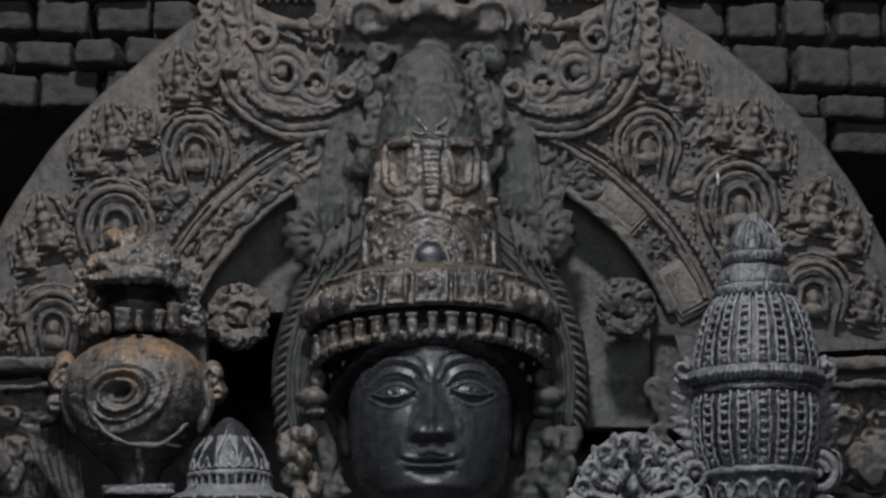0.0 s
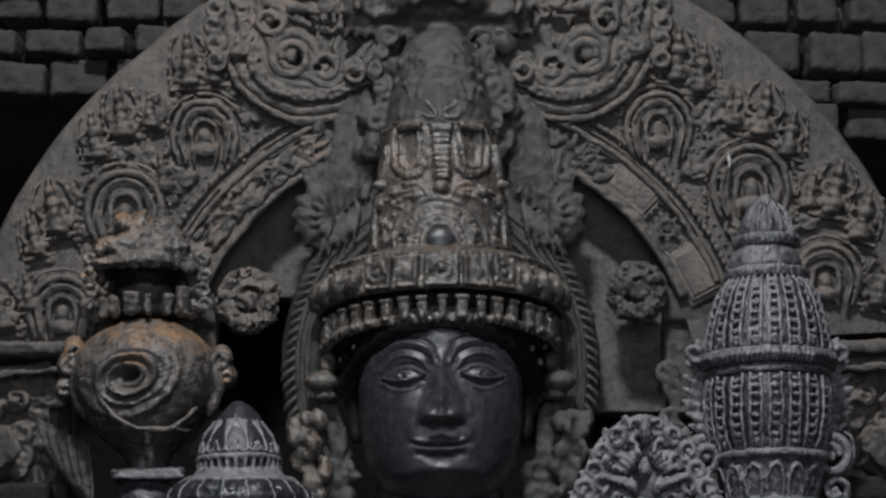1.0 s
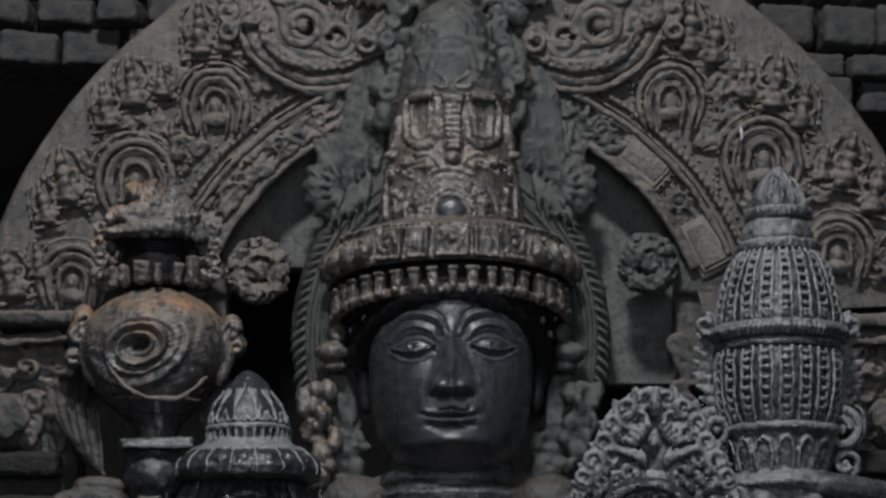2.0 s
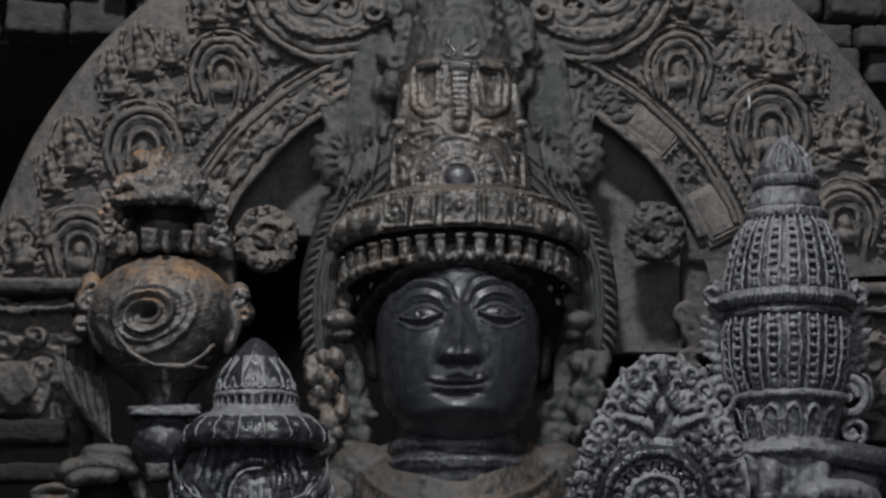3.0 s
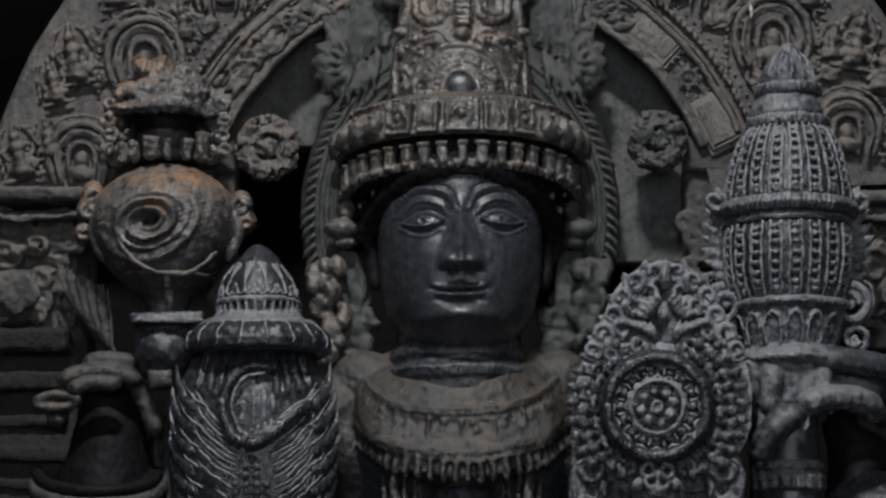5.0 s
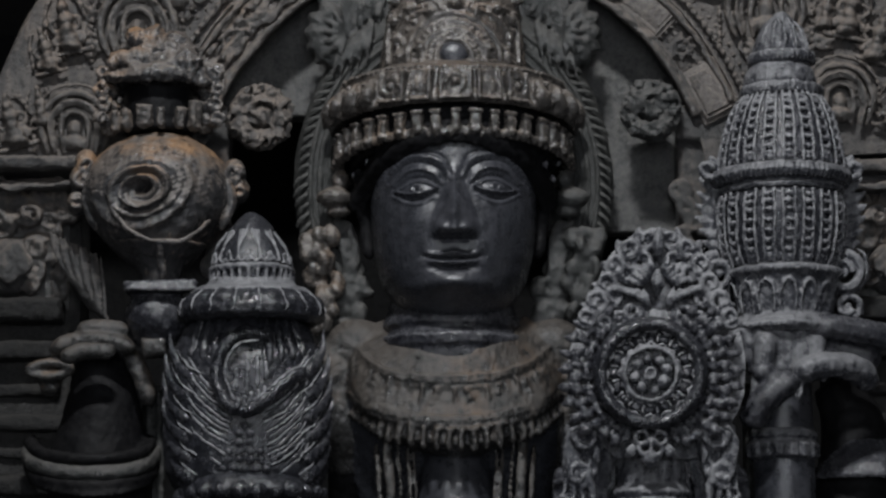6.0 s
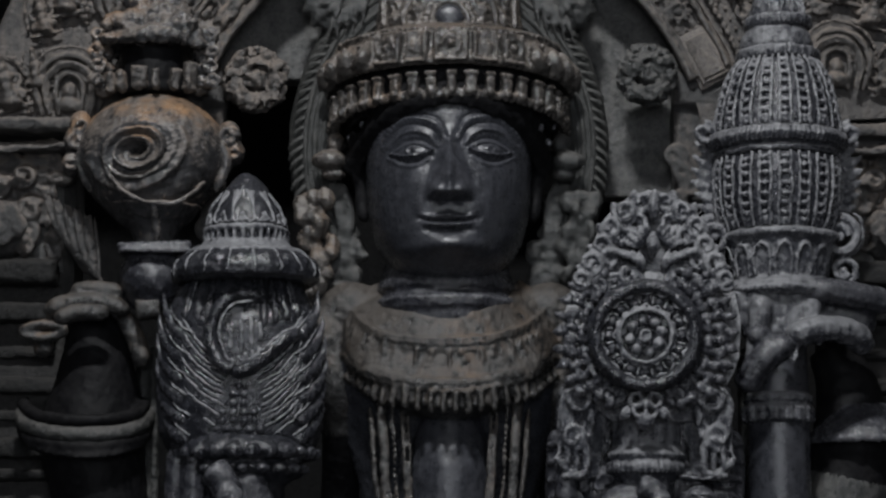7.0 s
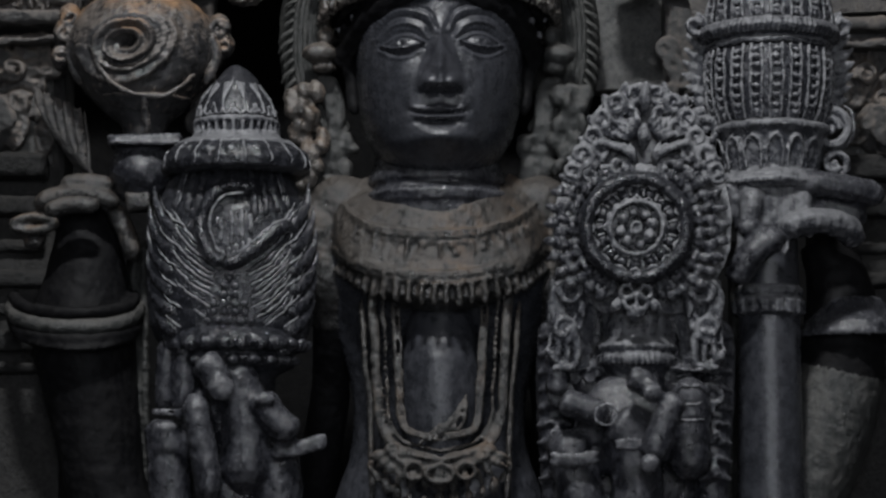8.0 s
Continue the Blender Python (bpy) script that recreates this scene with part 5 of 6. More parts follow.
def build_shell():
    em = thing("shell_emblem", "large carved stone conch with rust stains and crested top", "emblem")
    U, V, Y = 292, 532, 0.052
    c = Clay(RUST, DARK)
    n, m = 200, 220
    rho = np.linspace(0.001, np.pi, n)[:, None]
    phi = np.linspace(0, 2 * np.pi, m, endpoint=False)[None]
    eye_u, eye_v = -0.14, -0.02
    x, z, y = np.sin(rho) * np.cos(phi), np.sin(rho) * np.sin(phi), -np.cos(rho) + 0 * phi
    d = np.hypot(x - eye_u, (z - eye_v - 0.12 * (x - eye_u)) * 1.18)
    ang = np.arctan2(z - eye_v, x - eye_u)
    spiral = np.cos(2 * np.pi * (d / 0.17) - ang)
    swell = 1 + 0.075 * spiral * np.clip(1.0 - np.abs(d - 0.30) / 0.26, 0, 1) * (y < 0)
    swell -= 0.42 * np.exp(-(d / 0.12) ** 2) * (y < 0)
    swell += 0.05 * np.exp(-((d - 0.62) / 0.05) ** 2) * (y < 0) * (ang < 0.6)
    tail = 1 + 0.22 * np.clip(-z, 0, 1) ** 3
    c0 = spot(U, V, Y)
    p = np.stack((c0[0] + x * 136 * UNIT * swell * (1 - 0.25 * np.clip(-z, 0, 1) ** 2), c0[1] + y * 112 * UNIT * swell, c0[2] + z * 118 * UNIT * swell * tail), 2)
    c.grid(p, True, False)
    part("whorl_body", c, em)
    c = Clay(RUST)
    line(c, [(196, 480), (206, 540), (236, 586), (276, 606), (294, 612)], 5, (0.012, -0.004, -0.006, -0.006, -0.008), 22)
    line(c, [(294, 612), (330, 612), (366, 590), (384, 572)], 5, (-0.008, -0.004, 0.004, 0.010), 16)
    line(c, [(294, 608), (298, 636), (300, 676)], 7, (-0.008, 0.004, 0.012), 12)
    for s in (-1, 1):
        line(c, [(294 + s * 120, 500), (294 + s * 128, 540), (294 + s * 110, 590)], 10, 0.03, 14)
    part("lip_ridge", c, em, "pale worn ridge", voxel=0.0014)
    c = Clay(RUST)
    turned(c, 295, 0.045, [(84, 600), (66, 624), (44, 650), (34, 680), (30, 700)], 640, seg=40, steps=14)
    part("funnel", c, em, voxel=0.0024)
    for rows in (((426, 492, 30), (436, 520, 24), (420, 540, 20)), ((158, 500, 28), (150, 540, 24), (166, 470, 26))):
        c = Clay(RUST)
        for k, (u, v, r) in enumerate(rows):
            c.ball(spot(u, v, 0.055), np.array((r * 0.8, r, r)) * UNIT, 9, 7)
            curl(c, u, v, r * 0.6, 0.036, 60 * k, 1, 0.35)
        part("side_knob", c, em, voxel=0.0016)
    # crest: broken teeth round a core blackened like a shaded hollow, a lumpy top above it
    c = Clay(SHADE_BLACK)
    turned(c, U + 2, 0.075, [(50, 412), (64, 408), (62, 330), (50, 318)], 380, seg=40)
    crest = part("crest", c, em, "core painted dark as a shaded hollow", voxel=0.0028)
    c = Clay(BROWN)
    c.wear = 2.4
    for a, w, h, v in ((-68, 26, 44, 382), (-50, 17, 34, 388), (-33, 15, 30, 388), (-10, 24, 34, 386), (8, 14, 30, 388), (30, 17, 36, 386), (50, 26, 50, 378), (70, 24, 46, 380)):
        b = math.radians(a)
        q = spot(U + 2, v, 0.07) + np.array((92 * math.sin(b), -92 * math.cos(b), -16)) * UNIT
        c.block(q, np.array((w, 18, h)) * UNIT, random.uniform(-4, 4), 0.35, a)
        c.ball(q + np.array((0, 0, -h * 0.5)) * UNIT, np.array((w * 0.6, 12, 9)) * UNIT, 8, 6)
    part("tooth_fringe", c, crest, voxel=0.0014)
    c = Clay(RUST)
    c.wear = 2.4
    turned(c, U + 2, 0.075, [(60, 330), (88, 326), (96, 316), (92, 304), (70, 296), (60, 290)], 310, seg=48)
    for s in (-1, 1):
        for v, w in ((318, 26), (346, 22), (372, 24), (396, 20)):
            c.ball(spot(U + 2 + s * 88, v, 0.05), np.array((w, 24, 18)) * UNIT * random.uniform(0.85, 1.15), 9, 7)
        for k in range(4):
            curl(c, U + 2 + s * (98 + 5 * (k % 2)), 312 + 26 * k, 13, 0.034, 70 * k, s, 0.4)
    for k in range(22):
        c.ball(spot(U + 2 + random.uniform(-80, 80), random.uniform(288, 324), 0.022 + random.uniform(0, 0.012)), np.array((random.uniform(9, 19), 12, random.uniform(8, 15))) * UNIT, 8, 6)
    for k in range(40):
        v = random.uniform(240, 300)
        c.ball(spot(U - 4 + random.uniform(-1, 1) * (38 + (v - 236) * 0.55), v, 0.062 - 0.0004 * (v - 236)), np.array((random.uniform(13, 25), 22, random.uniform(14, 26))) * UNIT, 9, 7)
    part("crest_top", c, crest, "rust-stained lumpy top", voxel=0.0015)
    c = Clay(DARK)
    c.block(spot(296, 692, 0.01), np.array((128, 60, 20)) * UNIT, -2, 0.5)
    for k in range(18):
        c.ball(spot(238 + 7 * k, 696, -0.010), 4.5 * UNIT, 5, 4)
    turned(c, 292, 0.035, [(40, 700), (56, 716), (60, 740), (52, 764), (36, 790)], 740, seg=32, steps=14)
    part("stand", c, em, voxel=0.0024)
    return em


build_shell()

# ---- the carved arch behind ----
ARCH_U, ARCH_V, ARCH_R = 816, 630, 890
INNER_V, INNER_R = 560, 456
FACE, GROUND = 0.125, 0.1235


def polar(r, deg, v0=INNER_V):
    a = math.radians(deg)
    if v0 == ARCH_V and deg > 108:
        r *= 1 - 0.030 * min(1, (deg - 108) / 20)
    return ARCH_U + r * math.cos(a), v0 - r * math.sin(a)


def build_arch():
    arch = thing("carved_arch", "dusty brown stone arch carved with niches and scrolls", "arch")
    c = Clay(SLAB)
    ends = np.linspace(12, 168, 90)
    # front, outer edge with a worn chamfer, back, inner edge
    rows = []
    for outer, k, y in ((0, 0, GROUND), (1, -14, GROUND), (1, -3, FACE + 0.002), (1, 0, FACE + 0.016), (1, 0, FACE + 0.09), (0, 0, FACE + 0.09), (0, 0, GROUND)):
        rows.append([spot(*(polar(ARCH_R + k, a, ARCH_V) if outer else polar(INNER_R, a)), y) for a in ends])
    c.grid(np.array(rows))
    for a in (12, 168):
        q = [spot(*polar(INNER_R, a), FACE), spot(*polar(ARCH_R, a, ARCH_V), FACE), spot(*polar(ARCH_R, a, ARCH_V), FACE + 0.09), spot(*polar(INNER_R, a), FACE + 0.09)]
        c.add(q, [(0, 1, 2, 3)])
    slab = part("slab", c, arch)

    # inner band: rails, beads and raised plates
    c = Clay(BROWN)
    for r, t, y in ((462, 8, FACE - 0.012), (474, 4, FACE - 0.012), (530, 7, FACE - 0.014), (541, 4, FACE - 0.006)):
        arc(c, ARCH_U, INNER_V, r, r, 22, 158, t, y, 90, 7)
    part("band_rail", c, arch, voxel=0.0019)
    c = Clay(BROWN)
    beads(c, ARCH_U, INNER_V, 556, 556, 22, 158, 92, 7.5, FACE - 0.008)
    beads(c, ARCH_U, INNER_V, 572, 572, 22, 158, 70, 5, FACE - 0.003)
    part("bead_border", c, arch, voxel=0.0019)
    for k, a in enumerate(np.arange(26, 156, 10.5)):
        if 62 < a < 122:
            continue
        c = Clay(SLAB if k % 2 else BROWN)
        u, v = polar(501, a)
        if k % 2 == 0:
            c.wear = 2.0
            c.block(spot(u, v, FACE - 0.004), np.array((114, 18, 74)) * UNIT, 90 - a, 0.2)
            c.block(spot(u, v, FACE - 0.010), np.array((100, 10, 60)) * UNIT, 90 - a, 0.4)
            c.block(spot(u, v, FACE - 0.013), np.array((84, 8, 42)) * UNIT, 90 - a, 0.4)
            part("plate", c, arch)
        else:
            rosette(c, u, v, 27, FACE - 0.012, 8)
            for s in (-1, 1):
                for j in range(4):
                    q = polar(482 + 13 * j, a + s * 4.2)
                    c.ball(spot(*q, FACE - 0.010), 5 * UNIT, 6, 5)
            part("rosette", c, arch, voxel=0.0019)
    # leafy carving along the upper ends of the band
    for s in (1,):
        c = Clay(BROWN)
        c.wear = 2.2
        for k in range(13):
            a = 90 + s * (25 + 2.5 * k)
            for r in (480, 497, 514):
                u, v = polar(r + random.uniform(-4, 4), a + random.uniform(-1, 1))
                petal(c, u, v, random.uniform(34, 54), random.uniform(11, 18), FACE - 0.012, a - 90 + random.uniform(-22, 22), 0.7)
            if k % 4 == 1:
                rosette(c, *polar(500, a), 20, FACE - 0.016, 7)
        part("leaf_band", c, arch, voxel=0.0019)

    # niches with beaded borders, set along the arch
    spots = ((400, 88, 56, 1.15), (258, 222, 66, 1.0), (146, 400, 58, 1.0), (1205, 80, 56, 1.15), (1368, 186, 66, 1.0), (1500, 352, 58, 1.0))
    for u, v, r, tall in spots:
        c = Clay(BROWN)
        niche(c, u, v, r, FACE - 0.014, tall)
        n = part("niche", c, arch, voxel=0.0019)
        c = Clay(BROWN)
        niche_beads(c, u, v, r, FACE - 0.014, tall)
        part("bead_border", c, n, voxel=0.0019)
    # lump clusters over and between the niches
    for u, v, h, lean in ((374, 2, 88, 10), (418, -4, 70, 0), (258, 92, 84, 28), (212, 128, 76, 36), (306, 74, 60, 20), (140, 262, 92, 34), (104, 300, 70, 44), (44, 430, 84, 44), (330, 190, 60, 20), (92, 398, 64, 36),
                          (1238, -2, 88, -10), (1280, 18, 80, -16), (1196, -20, 66, 0), (1386, 96, 90, -26), (1432, 132, 76, -34), (1340, 80, 64, -20), (1510, 236, 90, -36), (1560, 280, 80, -44), (1470, 226, 60, -30), (1590, 400, 80, -44)):
        c = Clay(BROWN)
        knot_figure(c, u, v, h * 1.1, FACE - 0.012, lean * 0.35)
        part("carved_relief", c, arch, voxel=0.0019)
    # leaf tufts filling the ground between
    random.seed(5)
    for s in (-1, 1):
        for a0, a1 in ((24, 40), (40, 56), (56, 70), (70, 88)):
            c = Clay(BROWN)
            for k in range(110):
                a = 90 - s * (90 - random.uniform(a0, a1))
                u, v = polar(random.uniform(590, 740 if a0 < 70 else 830), a)
                if any(math.hypot(u - q[0], (v - q[1]) / q[3]) < q[2] * 1.15 for q in spots):
                    continue
                if math.hypot(u - ARCH_U, v - ARCH_V) > ARCH_R - 90:
                    continue
                if random.random() < 0.55:
                    curl(c, u, v, random.uniform(8, 17), FACE - 0.006, random.uniform(0, 360), random.choice((-1, 1)), 0.4)
                else:
                    petal(c, u, v, random.uniform(22, 46), random.uniform(9, 15), FACE - 0.004, a + random.uniform(-30, 30), 0.7)
            for k in range(10):
                u, v = polar(600 + 14 * k, 90 - s * (90 - (a0 + a1) / 2 - 3))
                c.ball(spot(u, v, FACE - 0.002), 7 * UNIT, 6, 5)
            part("leaf_ground", c, arch, voxel=0.0019)
    # great scrolls at the top
    for s in (-1, 1):
        m = lambda du: ARCH_U + s * du
        c = Clay(BROWN)
        for k, t in enumerate((13, 11, 12, 10)):
            e = 20 * k
            line(c, [(m(380 - e * 0.8), -240), (m(372 - e), -110), (m(342 - e), -10 - e * 0.5), (m(268 - e * 0.3), 44 - e), (m(190), 46 - e), (m(120 + e * 0.3), 12 - e), (m(84 + e * 0.5), -46 - e * 0.6)], t, FACE - 0.018 - 0.003 * k, 60, 8, False, 0.8)
        for q in smooth([(m(346), -100, 0), (m(318), -14, 0), (m(262), 22, 0), (m(190), 20, 0), (m(124), -8, 0)], 20):
            curl(c, q[0], q[1], 11, FACE - 0.028, random.uniform(0, 360), s, 0.42)
        scroll = part("scroll", c, arch, voxel=0.0019)
        c = Clay(BROWN)
        bead_line(c, [(m(394), -200), (m(384), -100), (m(356), 0), (m(276), 62), (m(186), 64), (m(116), 30)], 52, 9, FACE - 0.018)
        part("bead_border", c, scroll, voxel=0.0019)
        c = Clay(BROWN)
        curl(c, m(262), -46, 46, FACE - 0.026, 200 if s > 0 else -20, -s, 0.26, 1.6)
        curl(c, m(200), -24, 34, FACE - 0.026, 200 if s > 0 else -20, s, 0.3, 1.4)
        curl(c, m(300), -110, 30, FACE - 0.03, 90, s, 0.3)
        curl(c, m(150), -18, 22, FACE - 0.035, 90, s, 0.35)
        for k in range(8):
            petal(c, m(330 - 14 * k), -150 + 3 * k, 54, 18, FACE - 0.02, 90 - s * 10 * k, 0.7)
        for k in range(7):
            line(c, [(m(300 - 16 * k), -170), (m(304 - 16 * k), -205), (m(300 - 16 * k), -250)], 7, FACE - 0.025, 8)
        for k in range(9):
            curl(c, m(350 + 8 * math.sin(k)), -200 + 24 * k if k < 6 else -60, 15, FACE - 0.028, 40 * k, s, 0.4)
        part("scroll_leaf", c, scroll, voxel=0.0019)
        # outer bracket beside the scroll
        c = Clay(BROWN)
        for k in range(7):
            curl(c, m(398 + 3 * math.sin(2 * k)), -230 + 32 * k, 19, FACE - 0.022, 90, s, 0.42)
        part("curl_border", c, scroll, voxel=0.0019)
    # boss at the crown of the arch: plain rounded lumps
    c = Clay(BROWN)
    for du, v, rx, rz, y in ((0, -158, 58, 30, 0.075), (-60, -140, 36, 28, 0.08), (60, -140, 36, 28, 0.08), (-118, -156, 44, 34, 0.095), (118, -156, 44, 34, 0.095), (0, -205, 120, 36, 0.085), (-150, -116, 24, 20, 0.10), (150, -116, 24, 20, 0.10)):
        c.ball(spot(ARCH_U + du, v, y), np.array((rx, 46, rz)) * UNIT, 16, 12)
    for k in range(-7, 8):
        c.ball(spot(ARCH_U + 16 * k, -124 + 0.5 * abs(k), 0.075), np.array((9, 12, 12)) * UNIT, 7, 5)
    for s in (-1, 1):
        c.ball(spot(ARCH_U + s * 40, -146, 0.05), np.array((15, 12, 13)) * UNIT, 10, 8)
        arc(c, ARCH_U + s * 44, -142, 26, 24, 10, 170, 6, 0.052, 14)
        arc(c, ARCH_U + s * 110, -140, 34, 34, -40, 200, 7, 0.066, 20)
        for k in range(6):
            line(c, [(ARCH_U + s * (66 + 15 * k), -196), (ARCH_U + s * (82 + 17 * k), -164), (ARCH_U + s * (90 + 19 * k), -122)], 6, 0.072, 10)
        for k in range(12):
            curl(c, ARCH_U + s * random.uniform(60, 230), random.uniform(-250, -130), random.uniform(10, 18), 0.10, 40 * k, s, 0.4)
    for k in range(-9, 10):
        petal(c, ARCH_U + 17 * k, -92 - 1.5 * abs(k), 66, 19, 0.088 + 0.0006 * abs(k), 270 + 3 * k, 0.8)
        c.ball(spot(ARCH_U + 17 * k, -112, 0.082), np.array((10, 10, 8)) * UNIT, 7, 5)
    part("top_boss", c, arch, voxel=0.0034)

    # pleated leaf fans hanging from the inner band
    for s in (-1, 1):
        m = lambda du: ARCH_U + s * du
        c = Clay(GREY)
        for k, a in enumerate((58, 30, 4, -22, -48, -74)):
            b = math.radians(a)
            petal(c, m(196 + 34 * math.cos(b)), 240 - 36 * math.sin(b), 66, 48, 0.112 + 0.001 * (k % 2), a if s > 0 else 180 - a, 0.8)
            petal(c, m(190 + 24 * math.cos(b)), 238 - 28 * math.sin(b), 44, 12, 0.098, a if s > 0 else 180 - a, 0.8)
        for k in range(9):
            line(c, [(m(118 + 15 * k), 30 + 6 * k), (m(136 + 13 * k), 84 + 9 * k), (m(150 + 9 * k), 140 + 7 * k), (m(160 + 5 * k), 190 + 4 * k)], random.uniform(4, 8), (0.118, 0.111, 0.111, 0.116), 14, 6)
        for k in range(5):
            petal(c, m(236 + 13 * k), 112 + 15 * k, 46, 18, 0.114, 90 - s * (30 + 12 * k), 0.7)
        c.ball(spot(m(200), 296, 0.122), np.array((20, 18, 22)) * UNIT, 9, 7)
        part("leaf_fan", c, arch, voxel=0.0019)
        c = Clay(GREY)
        c.wear = 2.2
        for k in range(46):
            v = random.uniform(-60, 200)
            petal(c, m(random.uniform(130, 250 - 0.15 * max(0, v))), v, random.uniform(26, 58), random.uniform(12, 24), 0.114, 90 - s * random.uniform(-30, 70), 0.8)
        part("leaf_clump", c, arch, voxel=0.0019)
        # solid ground above the openings
        c = Clay(GREY)
        loft(c, [[(m(60), -120, FACE - 0.01), (m(60), 60, FACE - 0.01), (m(60), 200, FACE - 0.01)], [(m(200), -60, FACE - 0.01), (m(205), 90, FACE - 0.01), (m(196), 230, FACE - 0.01)], [(m(300), 0, FACE), (m(270), 110, FACE), (m(238), 170, FACE)],
                 [(m(300), 0, FACE + 0.06), (m(270), 110, FACE + 0.06), (m(238), 170, FACE + 0.06)]], 16)
        part("spandrel", c, arch)

    # halo with a feathered rim
    hv, ha, hb = 510, 282, 345
    rows = []
    for k, y in ((0.70, 0.115), (0.78, 0.105), (0.90, 0.104), (0.97, 0.112), (1.0, 0.125), (0.97, 0.15), (0.7, 0.15)):
        rows.append([spot(ARCH_U + k * ha * math.cos(a), hv - k * hb * math.sin(a), y) for a in np.radians(np.linspace(-38, 218, 80))])
    c = Clay(FERN)
    c.grid(np.array(rows))
    halo = part("halo", c, arch)
    for k, t in ((0.74, 6), (0.79, 4), (0.84, 6), (0.90, 5)):
        c = Clay(FERN)
        arc(c, ARCH_U, hv, ha * k, hb * k, -38, 218, t, 0.104, 80)
        part("halo_line", c, halo)
    leaf = Clay(FERN)
    pts = np.array([(0, 0, 0), (10, -4, 1.5), (20, -6, 2), (30, -5, 1), (40, -1, -2), (46, 3, -5)]) * UNIT
    leaf.tube(smooth(pts, 9), np.array((2.2, 3.8, 4.7, 5.2, 5.2, 4.8, 4.0, 2.8, 1.2)) * UNIT, 7, False, 0.45)
    leaf_mesh = leaf.mesh("leaf")
    for s in (-1, 1):
        for d in np.arange(-36, 60, 3.1):
            a = math.radians(d if s > 0 else 180 - d)
            ob = new("leaf", leaf_mesh)
            ob.parent = halo
            q = spot(ARCH_U + 0.90 * ha * math.cos(a), hv - 0.92 * hb * math.sin(a), 0.107)
            down = radians(min(d, 30) * 0.8 - 36 + random.uniform(-4, 4))
            ob.matrix_basis = Matrix.Translation(q) @ Matrix.Diagonal((s, 1, 1, 1)) @ Matrix.Rotation(-down, 4, "Y") @ Matrix.Scale(random.uniform(0.68, 0.9), 4)
    # round flowers bridging halo and arch
    for u, v, r in ((474, 388, 54), (1166, 376, 50)):
        c = Clay(BROWN if u < 800 else GREY)
        c.wear = 5.0
        rosette(c, u, v, r * 1.06, 0.098, 11)
        ring(c, u, v, r * 0.96, r * 0.96, 7, 0.104, 30)
        c.block(spot(u, v, 0.125), np.array((r * 1.5, 60, r * 1.5)) * UNIT, 45, 0.5)
        part("rosette", c, arch, voxel=0.0019)
    # supports below the inner band
    for s in (-1, 1):
        m = lambda du: ARCH_U + s * du
        c = Clay(SLAB)
        c.block(spot(m(440), 405, FACE + 0.02), np.array((96, 70, 70)) * UNIT, s * 6, 0.25)
        c.block(spot(m(432), 520, FACE + 0.03), np.array((80, 60, 180)) * UNIT, 0, 0.2)
        for k in range(6):
            curl(c, m(400 + 14 * (k % 3)), 520 + 26 * k, 20, 0.10, 60 * k, s, 0.4)
        part("support", c, arch, voxel=0.0028)

    # ledges and side panels
    for s in (-1, 1):
        m = lambda du: ARCH_U + s * du
        lv = 470 if s < 0 else 476
        c = Clay(SLAB)
        p0, p1 = spot(m(930), lv + 30, 0.17), spot(m(640), lv + 30, 0.17)
        c.block((p0 + p1) / 2 + np.array((0, -0.03, 0.004)), (abs(p1[0] - p0[0]), 0.15, 24 * UNIT), 0, 0.4)
        c.block((p0 + p1) / 2 + np.array((0, -0.02, -0.016)), (abs(p1[0] - p0[0]) - 0.02, 0.12, 16 * UNIT), 0, 0.4)
        c.wear = 3.6
        bead_line(c, [(m(930), lv + 38), (m(785), lv + 38), (m(640), lv + 38)], 44, 8, 0.068)
        part("ledge", c, arch, voxel=0.0034)
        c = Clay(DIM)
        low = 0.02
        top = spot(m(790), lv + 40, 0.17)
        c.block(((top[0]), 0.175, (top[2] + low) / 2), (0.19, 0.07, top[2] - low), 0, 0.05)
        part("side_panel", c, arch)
        c = Clay(GREY)
        c.block(spot(m(780), lv + 150, 0.145), np.array((210, 30, 230)) * UNIT, 0, 0.2)
        part("carved_field", c, arch)
        c = Clay(BROWN)
        for k in range(7):
            line(c, [(m(852 - 6 * k), lv + 46 + 9 * k), (m(790 - 4 * k), lv + 40 + 14 * k), (m(740 - 3 * k), lv + 70 + 13 * k), (m(700 + 2 * k), lv + 60 + 17 * k)], 6.5, FACE - 0.010 + 0.001 * k, 22)
        curl(c, m(806), lv + 104, 30, FACE - 0.012, 30, s, 0.3)
        curl(c, m(752), lv + 88, 22, FACE - 0.016, 200, -s, 0.34)
        for k in range(44):
            curl(c, m(random.uniform(680, 850)), lv + random.uniform(34, 230), random.uniform(14, 26), FACE + random.uniform(-0.012, 0.0), random.uniform(0, 360), random.choice((-1, 1)), 0.36)
        part("wave_scroll", c, arch, voxel=0.0019)
        c = Clay(SLAB)
        for k in range(11):
            line(c, [(m(716 - 9 * k), lv + 120 + 4 * k), (m(700 - 8 * k), lv + 170 + 6 * k), (m(668 - 5 * k), lv + 220 + 5 * k), (m(640 - 3 * k), lv + 262 + 2 * k)], 6.5 if k % 2 else 4, 0.085 - 0.002 * k + 0.006 * (k % 2), 18)
        part("drapery", c, arch, voxel=0.0019)
        c = Clay(SLAB)
        c.ball(spot(m(790), lv + 180, 0.13), np.array((64, 50, 60)) * UNIT, 16, 12)
        for k in range(5):
            curl(c, m(822 - 16 * k), lv + 156 + 20 * (k % 3), 18, 0.09, 70 * k, s, 0.4)
        part("carved_boss", c, arch, voxel=0.0034)
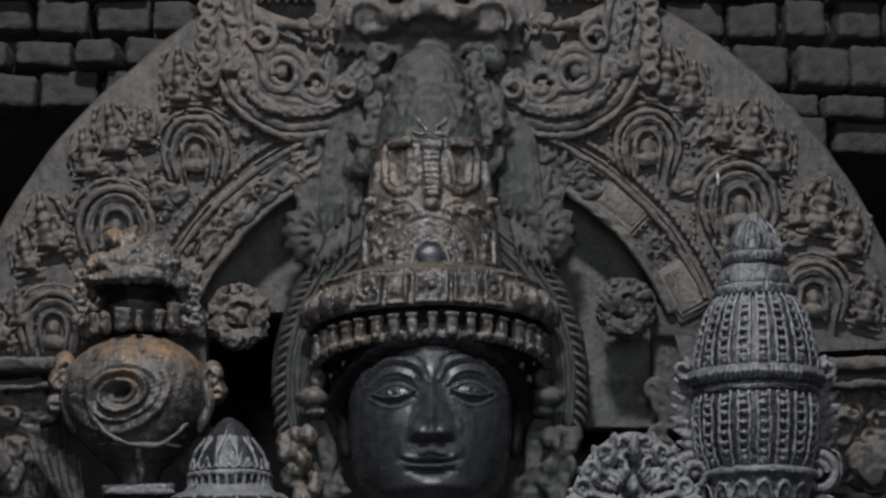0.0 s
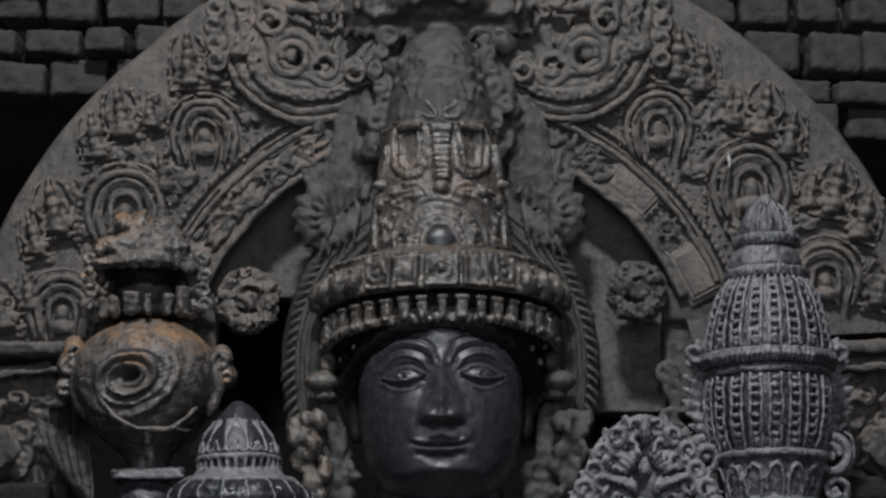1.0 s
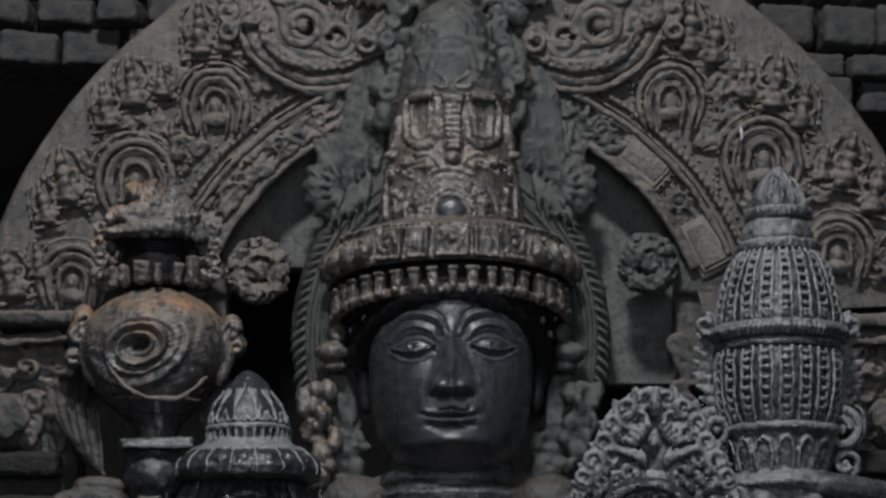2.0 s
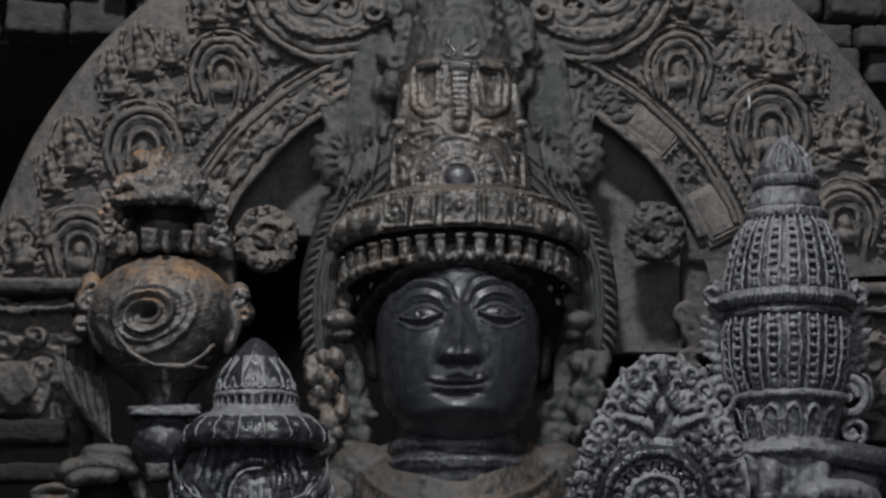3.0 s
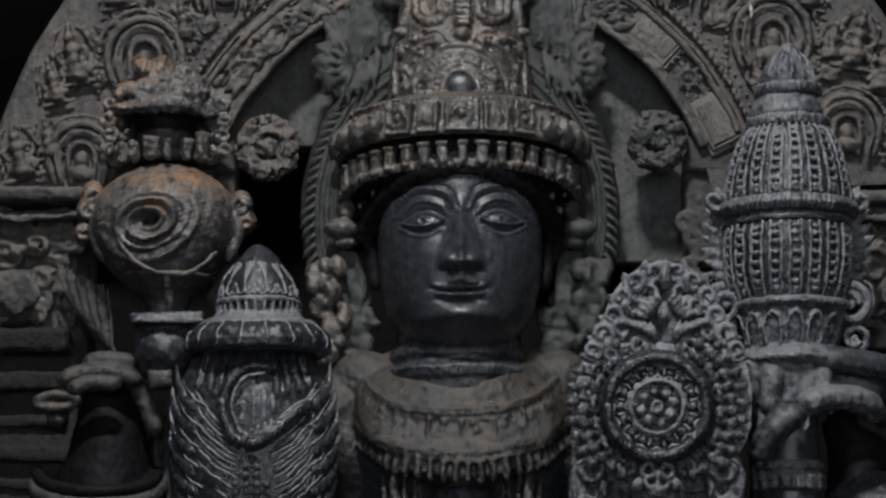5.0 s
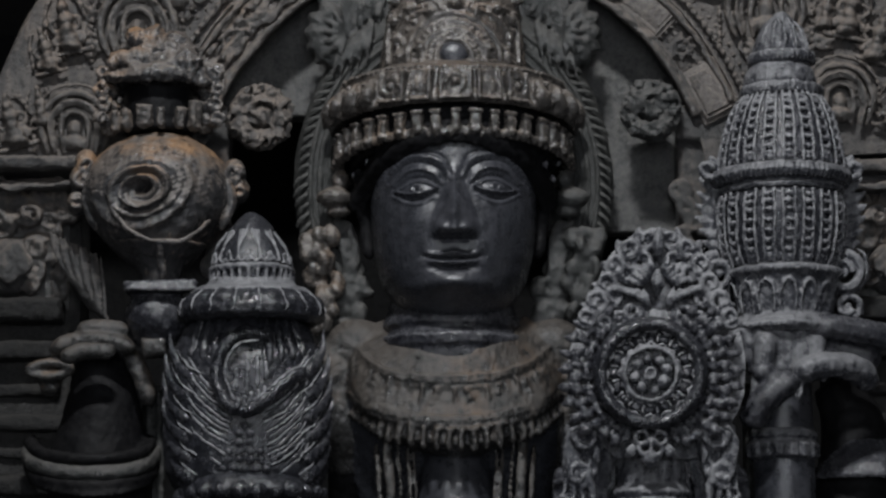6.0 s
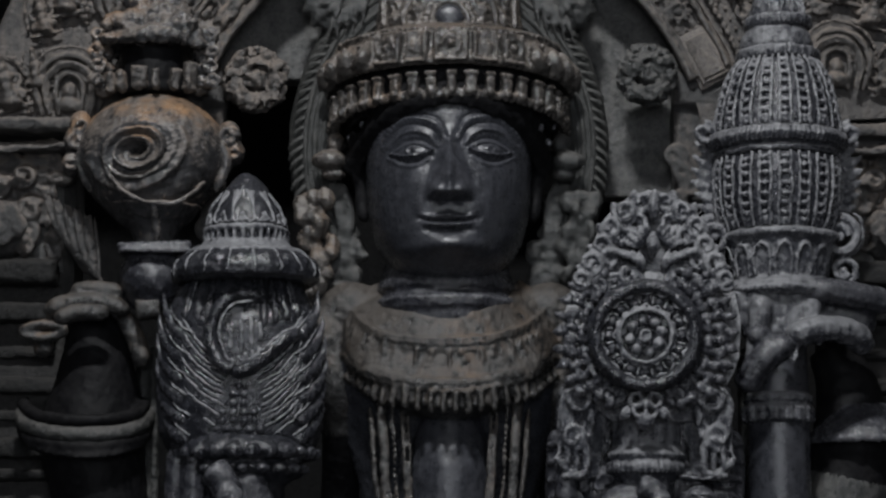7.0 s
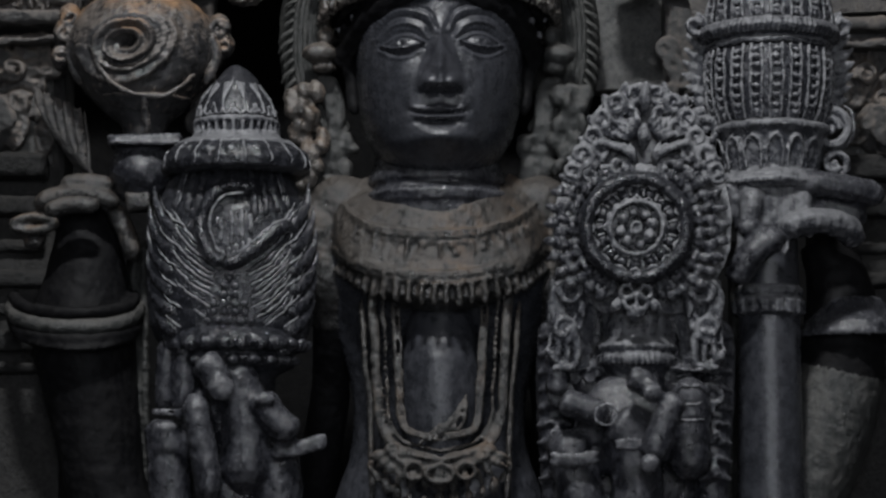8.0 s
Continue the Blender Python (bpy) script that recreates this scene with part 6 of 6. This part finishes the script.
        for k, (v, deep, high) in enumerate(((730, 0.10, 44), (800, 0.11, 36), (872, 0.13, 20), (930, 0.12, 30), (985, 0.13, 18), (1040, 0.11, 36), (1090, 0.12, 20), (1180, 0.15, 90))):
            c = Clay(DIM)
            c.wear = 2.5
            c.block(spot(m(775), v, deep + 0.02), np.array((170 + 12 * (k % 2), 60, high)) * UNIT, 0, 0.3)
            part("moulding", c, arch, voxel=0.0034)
        # beaded cord beside the raised arm
        c = Clay(FERN)
        c.block(spot(m(536), 1120, 0.105), np.array((40, 40, 520)) * UNIT, 0, 0.2)
        bead_line(c, [(m(542), 880), (m(538), 1100), (m(534), 1380)], 56, 8, 0.088)
        bead_line(c, [(m(524), 880), (m(520), 1100), (m(516), 1380)], 46, 9, 0.088)
        part("beaded_cord", c, arch, voxel=0.0024)
    c = Clay(LIME)
    c.ball(spot(1331, 140, FACE - 0.026), np.array((3.2, 3, 9)) * UNIT, 8, 6)
    c.ball(spot(1331, 150, FACE - 0.026), np.array((2, 2, 10)) * UNIT, 8, 6)
    part("paint_drip", c, arch, "small white paint drip")
    return arch


build_arch()

# ---- masonry of the wall behind ----
random.seed(9)


def wall_block(u, v, wide, high, y, deep=0.12):
    """One dressed block standing out of the back wall."""
    size = np.array((wide * 1.27, deep / UNIT, high * 1.27 * random.uniform(0.9, 1.04))) * UNIT
    c = Clay(WALL)
    c.wear, c.voxel = 4.0, 0.005
    c.block((0, 0, 0), size, 0, random.uniform(0.10, 0.22))
    ob = new("stone_block", c.mesh("stone_block"))
    ob.parent = wall_north
    ob.matrix_basis = Matrix.Translation(spot(u, v, y)) @ pose(0, 0, 0, random.uniform(-2, 2), random.uniform(-3, 3), random.uniform(-5, 5))


COURSES = ((-120, ((-270, 70, 0.82), (-192, 72, 0.80), (-118, 62, 0.83), (-54, 50, 0.81), (10, 64, 0.83))),
           (1150, ((-250, 76, 0.82), (-176, 64, 0.84), (-104, 70, 0.86), (-24, 80, 0.81), (44, 40, 0.80), (98, 62, 0.83))))
for start, courses in COURSES:
    for row, (v, high, y) in enumerate(courses):
        u = start + 37 * (row % 3)
        while u < start + 620:
            w = random.uniform(76, 118)
            wall_block(u + w / 2, v + random.uniform(-3, 3), w - random.uniform(5, 12), high, y + random.uniform(-0.02, 0.02))
            u += w
for side in (-1, 1):
    back = Clay(GREY)
    back.wear = 2.0
    low = 400 if side < 0 else 610
    back.block(spot(ARCH_U + side * 300, (low + 130) / 2, 0.20), np.array((360, 60, low - 130)) * UNIT, 0, 0.1)
    ob = new("back_panel", back.mesh("back_panel"))
    ob.parent = wall_north
